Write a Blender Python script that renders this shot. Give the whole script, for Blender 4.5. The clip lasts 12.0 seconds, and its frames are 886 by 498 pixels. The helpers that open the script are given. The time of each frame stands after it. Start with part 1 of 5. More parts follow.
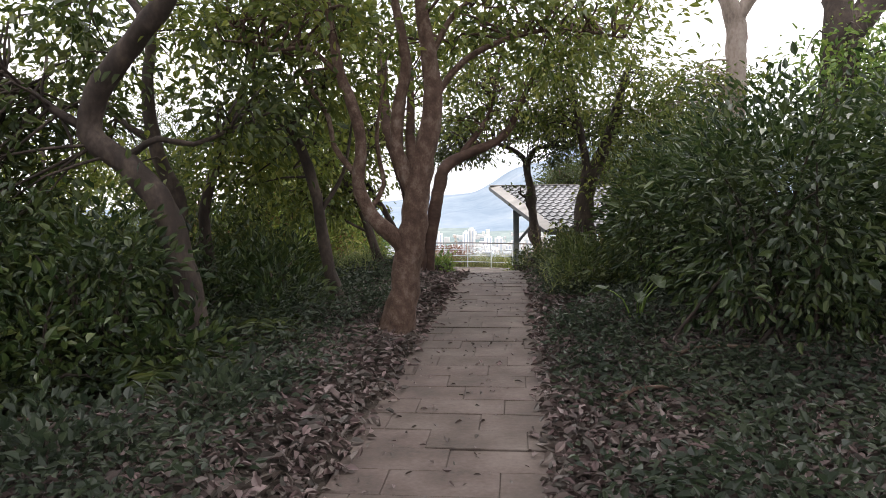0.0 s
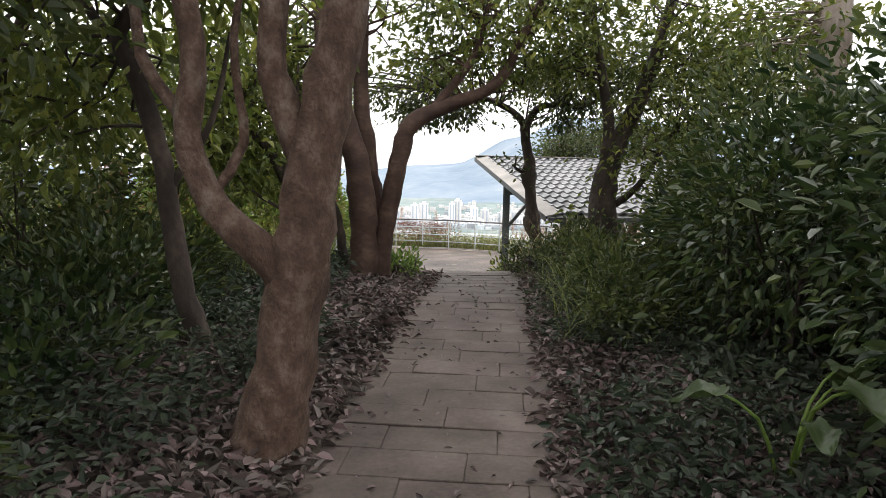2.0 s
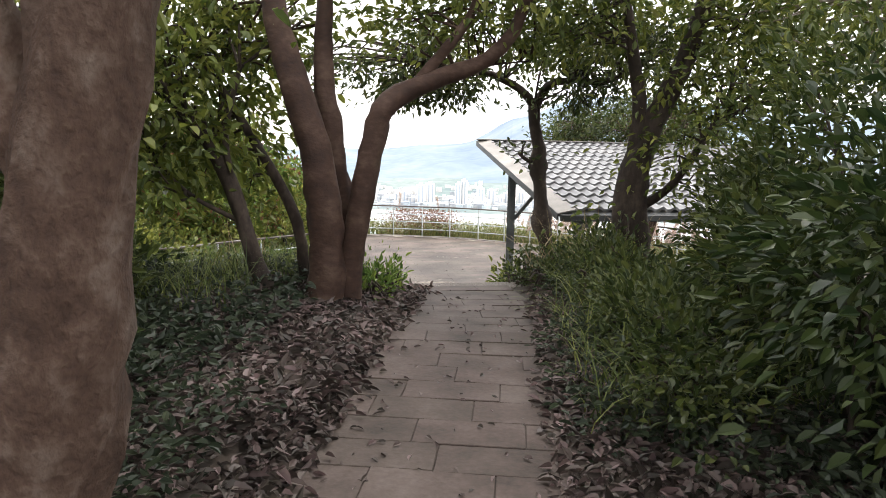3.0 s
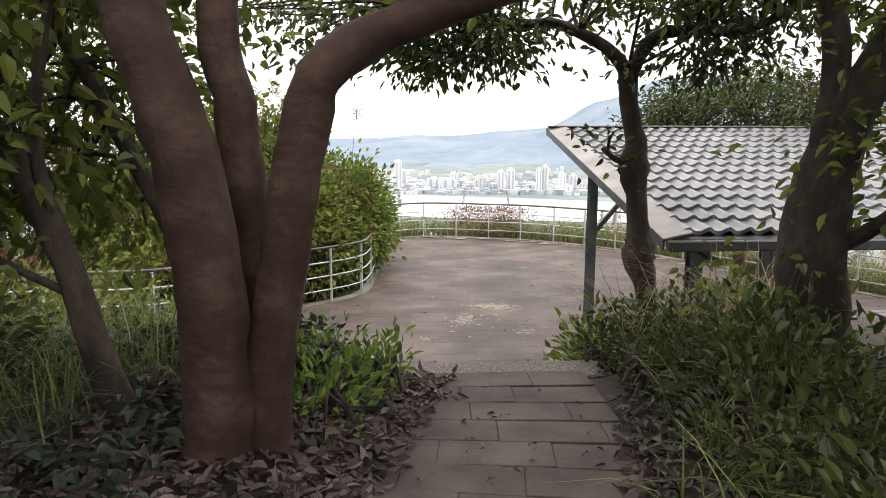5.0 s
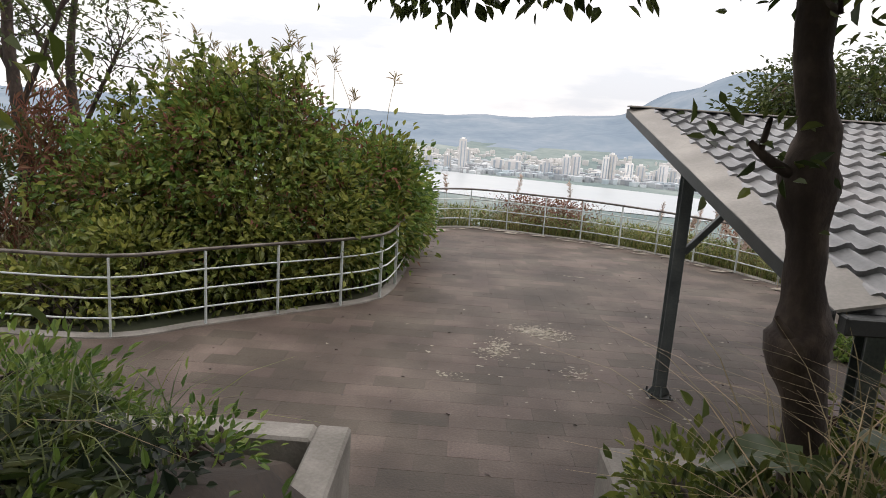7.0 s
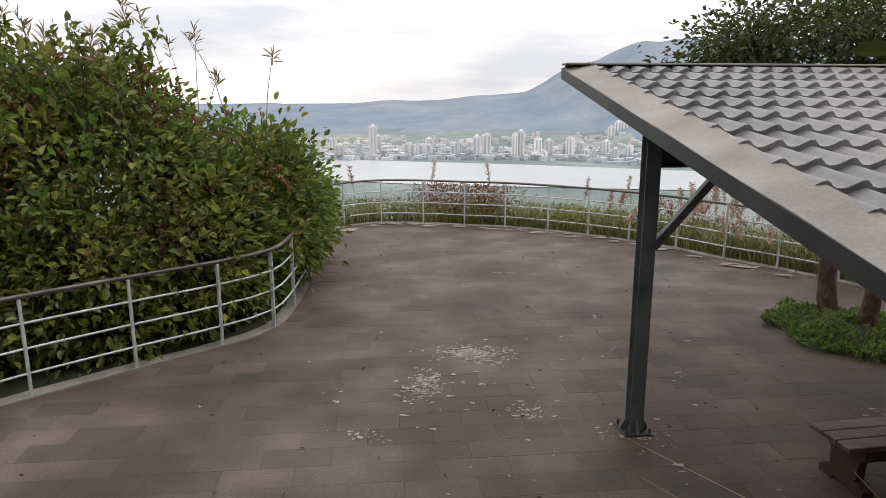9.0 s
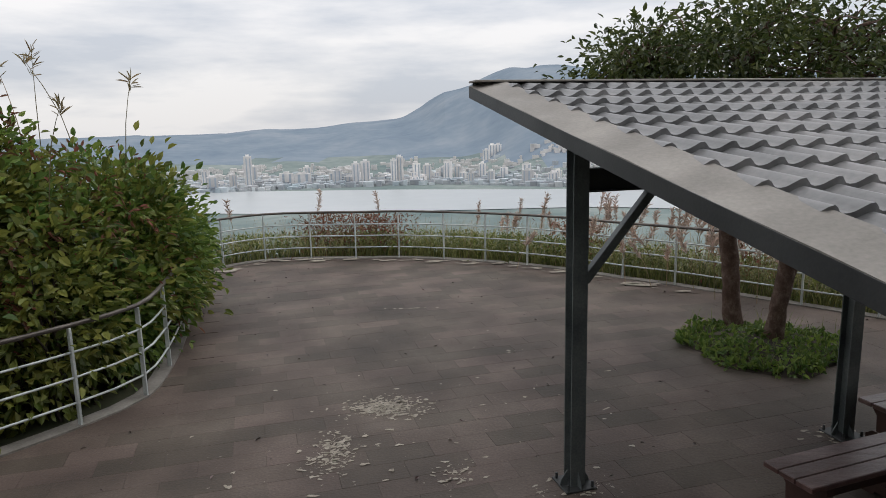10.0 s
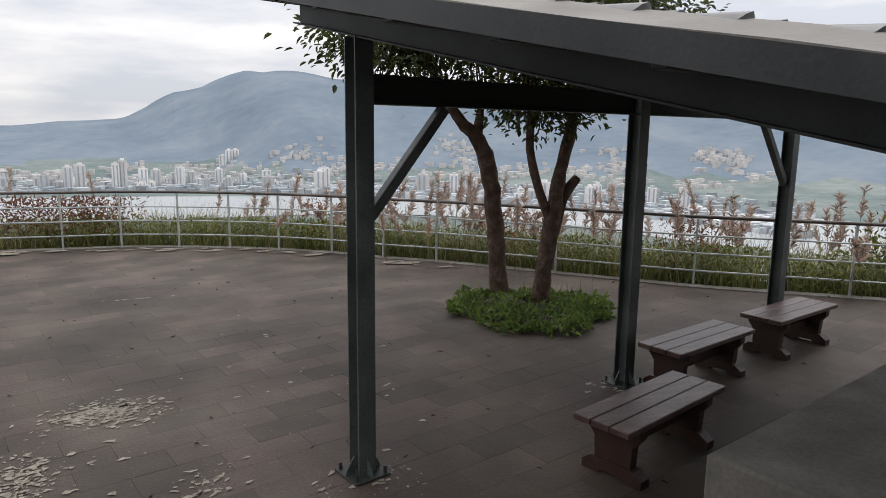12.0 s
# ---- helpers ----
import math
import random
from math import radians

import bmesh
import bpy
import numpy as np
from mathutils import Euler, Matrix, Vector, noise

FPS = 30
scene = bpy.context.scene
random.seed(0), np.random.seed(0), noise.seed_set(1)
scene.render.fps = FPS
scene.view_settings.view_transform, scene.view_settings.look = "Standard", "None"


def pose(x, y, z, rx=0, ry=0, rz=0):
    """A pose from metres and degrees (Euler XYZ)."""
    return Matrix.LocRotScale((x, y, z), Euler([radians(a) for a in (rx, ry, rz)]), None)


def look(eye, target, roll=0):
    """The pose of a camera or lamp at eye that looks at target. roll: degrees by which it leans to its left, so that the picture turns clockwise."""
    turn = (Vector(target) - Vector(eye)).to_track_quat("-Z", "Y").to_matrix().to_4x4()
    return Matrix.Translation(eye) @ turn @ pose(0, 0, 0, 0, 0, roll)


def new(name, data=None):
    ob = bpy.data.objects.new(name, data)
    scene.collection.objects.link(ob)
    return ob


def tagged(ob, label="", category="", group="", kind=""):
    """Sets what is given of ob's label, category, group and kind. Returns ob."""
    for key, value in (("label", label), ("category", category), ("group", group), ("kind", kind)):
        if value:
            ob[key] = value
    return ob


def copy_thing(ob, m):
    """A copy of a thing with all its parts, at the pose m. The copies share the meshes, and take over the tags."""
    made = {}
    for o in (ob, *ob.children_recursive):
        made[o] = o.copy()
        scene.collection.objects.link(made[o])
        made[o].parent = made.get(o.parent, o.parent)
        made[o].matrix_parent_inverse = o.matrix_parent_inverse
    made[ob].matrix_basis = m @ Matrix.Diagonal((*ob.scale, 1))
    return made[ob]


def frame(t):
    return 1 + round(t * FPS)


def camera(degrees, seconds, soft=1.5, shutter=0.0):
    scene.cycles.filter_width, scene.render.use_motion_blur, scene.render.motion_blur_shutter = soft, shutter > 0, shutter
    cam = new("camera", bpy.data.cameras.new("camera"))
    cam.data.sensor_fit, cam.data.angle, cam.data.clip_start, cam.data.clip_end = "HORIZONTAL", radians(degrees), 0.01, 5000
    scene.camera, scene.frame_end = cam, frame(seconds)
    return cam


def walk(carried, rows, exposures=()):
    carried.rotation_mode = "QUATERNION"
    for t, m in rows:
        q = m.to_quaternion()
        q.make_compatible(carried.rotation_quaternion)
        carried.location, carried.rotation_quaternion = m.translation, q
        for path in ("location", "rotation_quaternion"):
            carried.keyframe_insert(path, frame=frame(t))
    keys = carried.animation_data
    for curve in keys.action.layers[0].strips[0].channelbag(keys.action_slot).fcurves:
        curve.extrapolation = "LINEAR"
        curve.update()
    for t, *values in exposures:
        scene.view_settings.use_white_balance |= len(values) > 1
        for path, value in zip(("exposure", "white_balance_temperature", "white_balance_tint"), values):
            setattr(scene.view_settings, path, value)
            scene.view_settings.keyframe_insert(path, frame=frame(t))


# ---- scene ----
cam = camera(66.9, 12.0, soft=0.9)
PATH = [
    (0, (1.418, -3.152, 2.932), (1.195, -1.17, 2.789), -0.9),
    (0.5, (1.361, -2.302, 2.964), (1.102, -0.328, 2.778), 0.4),
    (1, (1.287, -1.442, 2.979), (1.061, 0.539, 2.827), 0.3),
    (1.5, (1.343, -0.467, 2.921), (1.131, 1.516, 2.763), 0.2),
    (2, (1.314, 0.394, 2.984), (1.136, 2.373, 2.752), 1.1),
    (2.5, (1.31, 1.267, 3.043), (1.124, 3.238, 2.758), 0.5),
    (2.7, (1.337, 1.638, 3.078), (1.154, 3.61, 2.799), 0.9),
    (4.3, (1.333, 4.317, 3.183), (1.037, 6.254, 2.781), 1.1),
    (4.5, (1.325, 4.657, 3.218), (0.978, 6.588, 2.83), 0.3),
    (5, (1.358, 5.362, 3.201), (0.929, 7.287, 2.868), 0.1),
    (5.5, (1.342, 6.046, 3.235), (0.88, 7.955, 2.856), 1.1),
    (6, (1.263, 6.72, 3.208), (0.879, 8.643, 2.815), 1.0),
    (6.5, (1.201, 7.379, 3.175), (0.775, 9.294, 2.786), -0.6),
    (6.7, (1.149, 7.625, 3.159), (0.673, 9.527, 2.764), 1.6),
    (8.3, (0.781, 9.362, 3.103), (-0.099, 11.117, 2.723), 1.6),
    (8.5, (0.737, 9.571, 3.108), (0.064, 11.399, 2.654), 0.8),
    (9, (0.659, 9.963, 3.017), (0.303, 11.883, 2.585), 0.0),
    (9.5, (0.501, 10.378, 2.999), (0.334, 12.33, 2.595), 0.2),
    (10, (0.345, 10.775, 2.993), (0.33, 12.742, 2.631), -1.4),
    (10.5, (0.344, 11.07, 2.81), (0.622, 13.011, 2.417), -0.2),
    (11, (0.369, 11.307, 2.657), (0.735, 13.222, 2.212), 1.2),
    (11.5, (0.324, 11.584, 2.49), (0.753, 13.486, 2.046), 1.0),
    (12, (0.295, 11.84, 2.297), (1.019, 13.672, 1.952), 0.7),
]
EXPOSURES = [(0.0, 1.2, 6500.0, 14.0), (1.5, 1.15, 6500.0, 11.0), (2.0, 1.15, 6520.0, 11.0), (2.5, 1.45, 6550.0, 11.0), (4.3, 1.4, 6650.0, 13.0), (5.0, 1.08, 6650.0, 13.0), (5.5, 1.0, 6650.0, 13.0), (6.5, 0.58, 6650.0, 13.0), (8.3, 0.27, 6650.0, 13.0), (9.5, 0.15, 6500.0, 12.0), (10.0, -0.15, 6350.0, 11.0), (10.5, -0.2, 6350.0, 12.0), (11.0, 0.06, 6400.0, 12.0), (11.5, 0.0, 6400.0, 12.0), (12.0, 0.0, 6400.0, 12.0)]
walk(cam, [(t, look(eye, target, roll)) for t, eye, target, roll in PATH], EXPOSURES)

# ---- world and sun: a bright overcast sky ----
world = bpy.data.worlds.new("world")
scene.world = world
world.use_nodes = True
wn, wl = world.node_tree.nodes, world.node_tree.links
wn.clear()
w_out = wn.new("ShaderNodeOutputWorld")
w_sky = wn.new("ShaderNodeTexSky")
w_sky.sky_type, w_sky.sun_disc = "NISHITA", False
w_sky.sun_elevation, w_sky.sun_rotation = radians(48), radians(60)
w_bg1 = wn.new("ShaderNodeBackground")
w_bg1.inputs[1].default_value = 0.07
wl.new(w_sky.outputs[0], w_bg1.inputs[0])
w_co = wn.new("ShaderNodeTexCoord")
w_map = wn.new("ShaderNodeMapping")
w_map.inputs["Scale"].default_value = (1.0, 1.0, 5.0)
wl.new(w_co.outputs["Generated"], w_map.inputs["Vector"])
w_noise = wn.new("ShaderNodeTexNoise")
w_noise.inputs["Scale"].default_value, w_noise.inputs["Detail"].default_value = 2.6, 7.0
w_noise.inputs["Roughness"].default_value = 0.55
wl.new(w_map.outputs[0], w_noise.inputs["Vector"])
w_ramp = wn.new("ShaderNodeValToRGB")
w_ramp.color_ramp.elements[0].position, w_ramp.color_ramp.elements[0].color = 0.40, (0.74, 0.77, 0.82, 1)
w_ramp.color_ramp.elements[1].position, w_ramp.color_ramp.elements[1].color = 0.60, (1.12, 1.09, 1.06, 1)
wl.new(w_noise.outputs[0], w_ramp.inputs[0])
w_bg2 = wn.new("ShaderNodeBackground")
w_bg2.inputs[1].default_value = 1.0
wl.new(w_ramp.outputs[0], w_bg2.inputs[0])
# an overcast sky is brightest overhead
w_sep = wn.new("ShaderNodeSeparateXYZ")
wl.new(w_co.outputs["Generated"], w_sep.inputs[0])
w_zen = wn.new("ShaderNodeMapRange")
w_zen.inputs["From Min"].default_value, w_zen.inputs["From Max"].default_value = 0.0, 1.0
w_zen.inputs["To Min"].default_value, w_zen.inputs["To Max"].default_value = 0.90, 1.85
wl.new(w_sep.outputs[2], w_zen.inputs["Value"])
wl.new(w_zen.outputs[0], w_bg2.inputs[1])
w_mix = wn.new("ShaderNodeMixShader")
w_mix.inputs[0].default_value = 0.88
wl.new(w_bg1.outputs[0], w_mix.inputs[1])
wl.new(w_bg2.outputs[0], w_mix.inputs[2])
wl.new(w_mix.outputs[0], w_out.inputs[0])

sun = new("sun", bpy.data.lights.new("sun", "SUN"))
sun.data.energy, sun.data.angle, sun.data.color = 0.6, radians(25), (1.0, 0.97, 0.92)
sun.matrix_world = look((0, 0, 50), (-30, -17, 0))


# ---- materials ----
def material(name, cols, scale=4.0, fine=40.0, rough=0.8, bump=0.25, metal=0.0, vary="", spread=0.25, transl=0.0, stretch=(1, 1, 1), spec=0.4):
    """A surface mixed of two or three colours by coarse and fine noise; vary: 'object' or 'island' shifts its lightness."""
    m = bpy.data.materials.new(name)
    m.use_nodes = True
    n, l = m.node_tree.nodes, m.node_tree.links
    bsdf, out = n["Principled BSDF"], n["Material Output"]
    bsdf.inputs["Metallic"].default_value = metal
    bsdf.inputs["Specular IOR Level"].default_value = spec
    geo = n.new("ShaderNodeNewGeometry")
    mp = n.new("ShaderNodeMapping")
    mp.inputs["Scale"].default_value = stretch
    l.new(geo.outputs["Position"], mp.inputs["Vector"])
    big, small = n.new("ShaderNodeTexNoise"), n.new("ShaderNodeTexNoise")
    big.inputs["Scale"].default_value, big.inputs["Detail"].default_value = scale, 5
    small.inputs["Scale"].default_value, small.inputs["Detail"].default_value = fine, 4
    l.new(mp.outputs[0], big.inputs["Vector"])
    l.new(mp.outputs[0], small.inputs["Vector"])
    ad = n.new("ShaderNodeMath")
    ad.operation = "MULTIPLY_ADD"
    l.new(small.outputs[0], ad.inputs[0])
    ad.inputs[1].default_value = 0.45
    l.new(big.outputs[0], ad.inputs[2])
    ramp = n.new("ShaderNodeValToRGB")
    ramp.color_ramp.elements[0].position, ramp.color_ramp.elements[1].position = 0.48, 0.98
    ramp.color_ramp.elements[0].color, ramp.color_ramp.elements[1].color = (*cols[0], 1), (*cols[-1], 1)
    if len(cols) > 2:
        ramp.color_ramp.elements.new(0.72).color = (*cols[1], 1)
    l.new(ad.outputs[0], ramp.inputs[0])
    colour = ramp.outputs[0]
    if vary:
        if vary == "object":
            rnd = n.new("ShaderNodeObjectInfo").outputs["Random"]
        else:
            rnd = geo.outputs["Random Per Island"]
        hsv = n.new("ShaderNodeHueSaturation")
        val = n.new("ShaderNodeMapRange")
        val.inputs["To Min"].default_value, val.inputs["To Max"].default_value = 1 - spread, 1 + spread
        l.new(rnd, val.inputs["Value"])
        l.new(val.outputs[0], hsv.inputs["Value"])
        hue = n.new("ShaderNodeMapRange")
        hue.inputs["To Min"].default_value, hue.inputs["To Max"].default_value = 0.5 + 0.06 * spread, 0.5 - 0.06 * spread
        l.new(rnd, hue.inputs["Value"])
        l.new(hue.outputs[0], hsv.inputs["Hue"])
        l.new(colour, hsv.inputs["Color"])
        colour = hsv.outputs[0]
    l.new(colour, bsdf.inputs["Base Color"])
    rr = n.new("ShaderNodeMapRange")
    rr.inputs["To Min"].default_value, rr.inputs["To Max"].default_value = max(0.05, rough - 0.12), min(1, rough + 0.12)
    l.new(small.outputs[0], rr.inputs["Value"])
    l.new(rr.outputs[0], bsdf.inputs["Roughness"])
    if bump:
        b = n.new("ShaderNodeBump")
        b.inputs["Strength"].default_value, b.inputs["Distance"].default_value = bump, 0.02
        l.new(ad.outputs[0], b.inputs["Height"])
        l.new(b.outputs[0], bsdf.inputs["Normal"])
    if transl:
        tr = n.new("ShaderNodeBsdfTranslucent")
        l.new(colour, tr.inputs["Color"])
        mx = n.new("ShaderNodeMixShader")
        mx.inputs[0].default_value = transl
        l.new(bsdf.outputs[0], mx.inputs[1])
        l.new(tr.outputs[0], mx.inputs[2])
        l.new(mx.outputs[0], out.inputs["Surface"])
    return m


def leaf_material(name, a, b, rough=0.42, spread=0.45, transl=0.42):
    return material(name, (a, b), 1.3, 9.0, rough, 0.0, vary="island", spread=spread, transl=transl, spec=0.45)


M_soil = material("forest_soil", ((0.02, 0.015, 0.012), (0.042, 0.031, 0.024), (0.075, 0.056, 0.042)), 1.2, 30, 0.95, 0.6)
M_hill = material("hill_ground", ((0.02, 0.024, 0.012), (0.035, 0.04, 0.018), (0.065, 0.06, 0.032)), 0.6, 14, 0.95, 0.5)
# aerial haze is put into the base colours of far plain and mountains
M_plain_haze = material("haze_tinted_land", ((0.14, 0.185, 0.185), (0.20, 0.24, 0.23), (0.30, 0.33, 0.31)), 0.004, 0.03, 1.0, 0.0, spec=0.0)
M_mount_haze = material("haze_tinted_forest", ((0.165, 0.21, 0.26), (0.205, 0.25, 0.295), (0.265, 0.30, 0.335)), 0.003, 0.02, 1.0, 0.0, spec=0.0)
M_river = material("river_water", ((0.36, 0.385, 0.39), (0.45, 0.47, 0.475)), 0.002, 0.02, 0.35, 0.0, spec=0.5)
M_plaza = material("stained_paving", ((0.038, 0.028, 0.022), (0.074, 0.056, 0.044), (0.134, 0.105, 0.085)), 0.9, 40, 0.66, 0.5, vary="object", spread=0.24, spec=0.35)
M_plaza2 = material("stained_paving_field", ((0.038, 0.028, 0.022), (0.074, 0.056, 0.044), (0.134, 0.105, 0.085)), 0.9, 40, 0.66, 0.5, vary="island", spread=0.24, spec=0.35)
M_joint = material("dark_joint", ((0.045, 0.037, 0.031), (0.08, 0.066, 0.055)), 3, 50, 0.95, 0.4)
M_paver = material("path_paver", ((0.038, 0.028, 0.023), (0.076, 0.056, 0.047), (0.122, 0.096, 0.083)), 2.6, 34, 0.8, 0.35, vary="object", spread=0.10)
M_concrete = material("weathered_concrete", ((0.12, 0.11, 0.095), (0.19, 0.175, 0.155), (0.27, 0.25, 0.225)), 2.2, 40, 0.9, 0.4)
M_nosing = material("pebble_nosing", ((0.085, 0.07, 0.06), (0.15, 0.128, 0.112), (0.36, 0.33, 0.29)), 45, 160, 0.9, 0.8)
M_flake = material("pale_flaked_coating", ((0.19, 0.165, 0.13), (0.42, 0.38, 0.315)), 14, 60, 0.9, 0.3)
M_steel = material("green_grey_painted_steel", ((0.07, 0.082, 0.082), (0.12, 0.136, 0.135), (0.20, 0.21, 0.20)), 2.5, 60, 0.45, 0.1, metal=0.25)
M_beam = material("dark_painted_steel", ((0.032, 0.034, 0.035), (0.066, 0.068, 0.069)), 2.5, 60, 0.5, 0.1, metal=0.2)
M_flash = material("dusty_verge_flashing", ((0.15, 0.138, 0.12), (0.225, 0.208, 0.186), (0.32, 0.295, 0.262)), 2, 45, 0.6, 0.1, metal=0.2)
M_roof = material("grey_metal_roof_tiles", ((0.12, 0.12, 0.12), (0.18, 0.18, 0.18), (0.26, 0.25, 0.245)), 1.3, 30, 0.42, 0.12, metal=0.3)
M_rail = material("galvanised_rail", ((0.32, 0.35, 0.35), (0.46, 0.49, 0.48), (0.60, 0.62, 0.60)), 4, 50, 0.4, 0.05, metal=0.15)
M_toprail = material("dark_top_rail", ((0.055, 0.045, 0.04), (0.10, 0.085, 0.075), (0.18, 0.16, 0.14)), 3, 50, 0.4, 0.05, metal=0.4)
M_bench = material("dark_varnished_plank", ((0.05, 0.024, 0.02), (0.088, 0.047, 0.039), (0.16, 0.10, 0.088)), 2.5, 30, 0.36, 0.25, vary="object", spread=0.15, stretch=(1, 4, 4), spec=0.6)
M_bench2 = material("dark_red_timber", ((0.035, 0.018, 0.014), (0.065, 0.033, 0.026)), 3, 40, 0.5, 0.25)
M_bark = material("blotched_brown_bark", ((0.045, 0.024, 0.016), (0.085, 0.050, 0.035), (0.165, 0.122, 0.096)), 12, 60, 0.9, 1.0, stretch=(1, 1, 0.8))
M_barkr = material("smooth_reddish_bark", ((0.022, 0.010, 0.007), (0.053, 0.027, 0.018), (0.11, 0.07, 0.052)), 2.6, 16, 0.8, 0.9, stretch=(1, 1, 1.5))
M_bark2 = material("dark_bark", ((0.02, 0.014, 0.011), (0.042, 0.03, 0.024), (0.095, 0.07, 0.055)), 5.0, 26, 0.9, 0.9, stretch=(1, 1, 0.6))
M_bark3 = material("pale_bark", ((0.13, 0.10, 0.08), (0.25, 0.20, 0.17), (0.36, 0.31, 0.27)), 3.0, 26, 0.9, 0.8, stretch=(1, 1, 0.6))
M_leaf = leaf_material("canopy_leaf", (0.072, 0.098, 0.016), (0.17, 0.20, 0.042))
M_leafd = leaf_material("dark_leaf", (0.028, 0.044, 0.011), (0.086, 0.108, 0.028))
M_leafg = leaf_material("glossy_shrub_leaf", (0.018, 0.033, 0.010), (0.056, 0.085, 0.024), 0.36, 0.6, 0.25)
M_leafb = leaf_material("bright_leaf", (0.09, 0.15, 0.026), (0.17, 0.25, 0.055))
M_leafo = leaf_material("olive_leaf", (0.095, 0.118, 0.022), (0.235, 0.255, 0.06))
M_cover = leaf_material("ground_cover_leaf", (0.02, 0.033, 0.018), (0.052, 0.068, 0.038), 0.45)
M_litter = leaf_material("fallen_leaf", (0.045, 0.031, 0.027), (0.15, 0.115, 0.102), 0.55, 0.6, 0.05)
M_grass = leaf_material("grass_blade", (0.062, 0.095, 0.022), (0.17, 0.20, 0.062), 0.55, 0.5)
M_rimgrass = leaf_material("slope_grass_blade", (0.10, 0.125, 0.036), (0.27, 0.275, 0.10), 0.55, 0.5)
M_straw = leaf_material("dry_grass_blade", (0.20, 0.16, 0.08), (0.36, 0.29, 0.17), 0.7, 0.4)
M_plume = leaf_material("reed_plume", (0.50, 0.40, 0.34), (0.70, 0.59, 0.51), 0.9, 0.25, 0.6)
M_red = leaf_material("reddish_scrub", (0.14, 0.06, 0.035), (0.24, 0.12, 0.07), 0.8, 0.4)
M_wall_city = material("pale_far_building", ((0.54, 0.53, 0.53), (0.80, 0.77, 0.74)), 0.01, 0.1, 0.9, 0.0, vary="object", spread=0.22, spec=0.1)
# the low blocks' blue-grey base colour stands in for haze
M_low_city_haze = material("haze_tinted_low_buildings", ((0.27, 0.32, 0.36), (0.62, 0.62, 0.62)), 0.01, 0.1, 0.9, 0.0, vary="island", spread=0.35, spec=0.1)
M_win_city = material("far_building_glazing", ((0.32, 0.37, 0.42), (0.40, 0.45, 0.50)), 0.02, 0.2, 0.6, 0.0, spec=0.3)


# ---- mesh helpers ----
def mesh_object(name, verts, faces, mat, parent=None, label="", smooth=False):
    me = bpy.data.meshes.new(name)
    me.from_pydata([tuple(v) for v in verts], [], faces)
    me.materials.append(mat)
    if smooth:
        me.shade_smooth()
    ob = new(name, me)
    if parent:
        ob.parent = parent
    if label:
        ob["label"] = label
    return ob


def fast_mesh(name, verts, quads, mat, parent=None, smooth=False):
    """One mesh of many quads out of arrays."""
    me = bpy.data.meshes.new(name)
    nv, nq = len(verts), len(quads)
    me.vertices.add(nv)
    me.vertices.foreach_set("co", np.asarray(verts, np.float32).ravel())
    me.loops.add(nq * 4)
    me.loops.foreach_set("vertex_index", np.asarray(quads, np.int32).ravel())
    me.polygons.add(nq)
    me.polygons.foreach_set("loop_start", np.arange(0, nq * 4, 4, dtype=np.int32))
    me.polygons.foreach_set("loop_total", np.full(nq, 4, np.int32))
    me.polygons.foreach_set("use_smooth", np.full(nq, bool(smooth)))
    me.update(calc_edges=True)
    me.materials.append(mat)
    ob = new(name, me)
    if parent:
        ob.parent = parent
    return ob


def part(name, bm, mat, parent, label=""):
    me = bpy.data.meshes.new(name)
    bm.to_mesh(me)
    bm.free()
    me.materials.append(mat)
    ob = new(name, me)
    ob.parent = parent
    if label:
        ob["label"] = label
    return ob


def thing(name, label, category, at=(0, 0, 0), turn=0.0, group="", kind=""):
    ob = new(name)
    ob.matrix_world = pose(*at, 0, 0, turn)
    return tagged(ob, label, category, group, kind)


def block(size, at=(0, 0, 0), m=None, bevel=0.006):
    bm = bmesh.new()
    bmesh.ops.create_cube(bm, size=1.0)
    bmesh.ops.scale(bm, vec=size, verts=bm.verts)
    if bevel:
        bmesh.ops.bevel(bm, geom=bm.edges[:], offset=min(bevel, min(size) * 0.3), segments=1, affect="EDGES")
    bmesh.ops.translate(bm, vec=at, verts=bm.verts)
    if m:
        bmesh.ops.transform(bm, matrix=m, verts=bm.verts)
    return bm


def prism(outline, thick, m=None):
    """An outline in the x-z plane, thick along y."""
    bm = bmesh.new()
    a = [bm.verts.new((x, -thick / 2, z)) for x, z in outline]
    b = [bm.verts.new((x, thick / 2, z)) for x, z in outline]
    bm.faces.new(a)
    bm.faces.new(b[::-1])
    for i in range(len(a)):
        j = (i + 1) % len(a)
        bm.faces.new((a[j], a[i], b[i], b[j]))
    bmesh.ops.recalc_face_normals(bm, faces=bm.faces)
    if m:
        bmesh.ops.transform(bm, matrix=m, verts=bm.verts)
    return bm


def smooth_line(points, step=0.25):
    """A soft curve through the points (Catmull-Rom), points with any number of values."""
    p = np.asarray(points, float)
    p = np.vstack([2 * p[0] - p[1], p, 2 * p[-1] - p[-2]])
    out = []
    for i in range(1, len(p) - 2):
        n = max(2, int(np.linalg.norm(p[i + 1][:3] - p[i][:3]) / step))
        for k in range(n):
            t = k / n
            out.append(0.5 * ((2 * p[i]) + (-p[i - 1] + p[i + 1]) * t + (2 * p[i - 1] - 5 * p[i] + 4 * p[i + 1] - p[i + 2]) * t * t
                              + (-p[i - 1] + 3 * p[i] - 3 * p[i + 1] + p[i + 2]) * t ** 3))
    out.append(p[-2])
    return np.array(out)


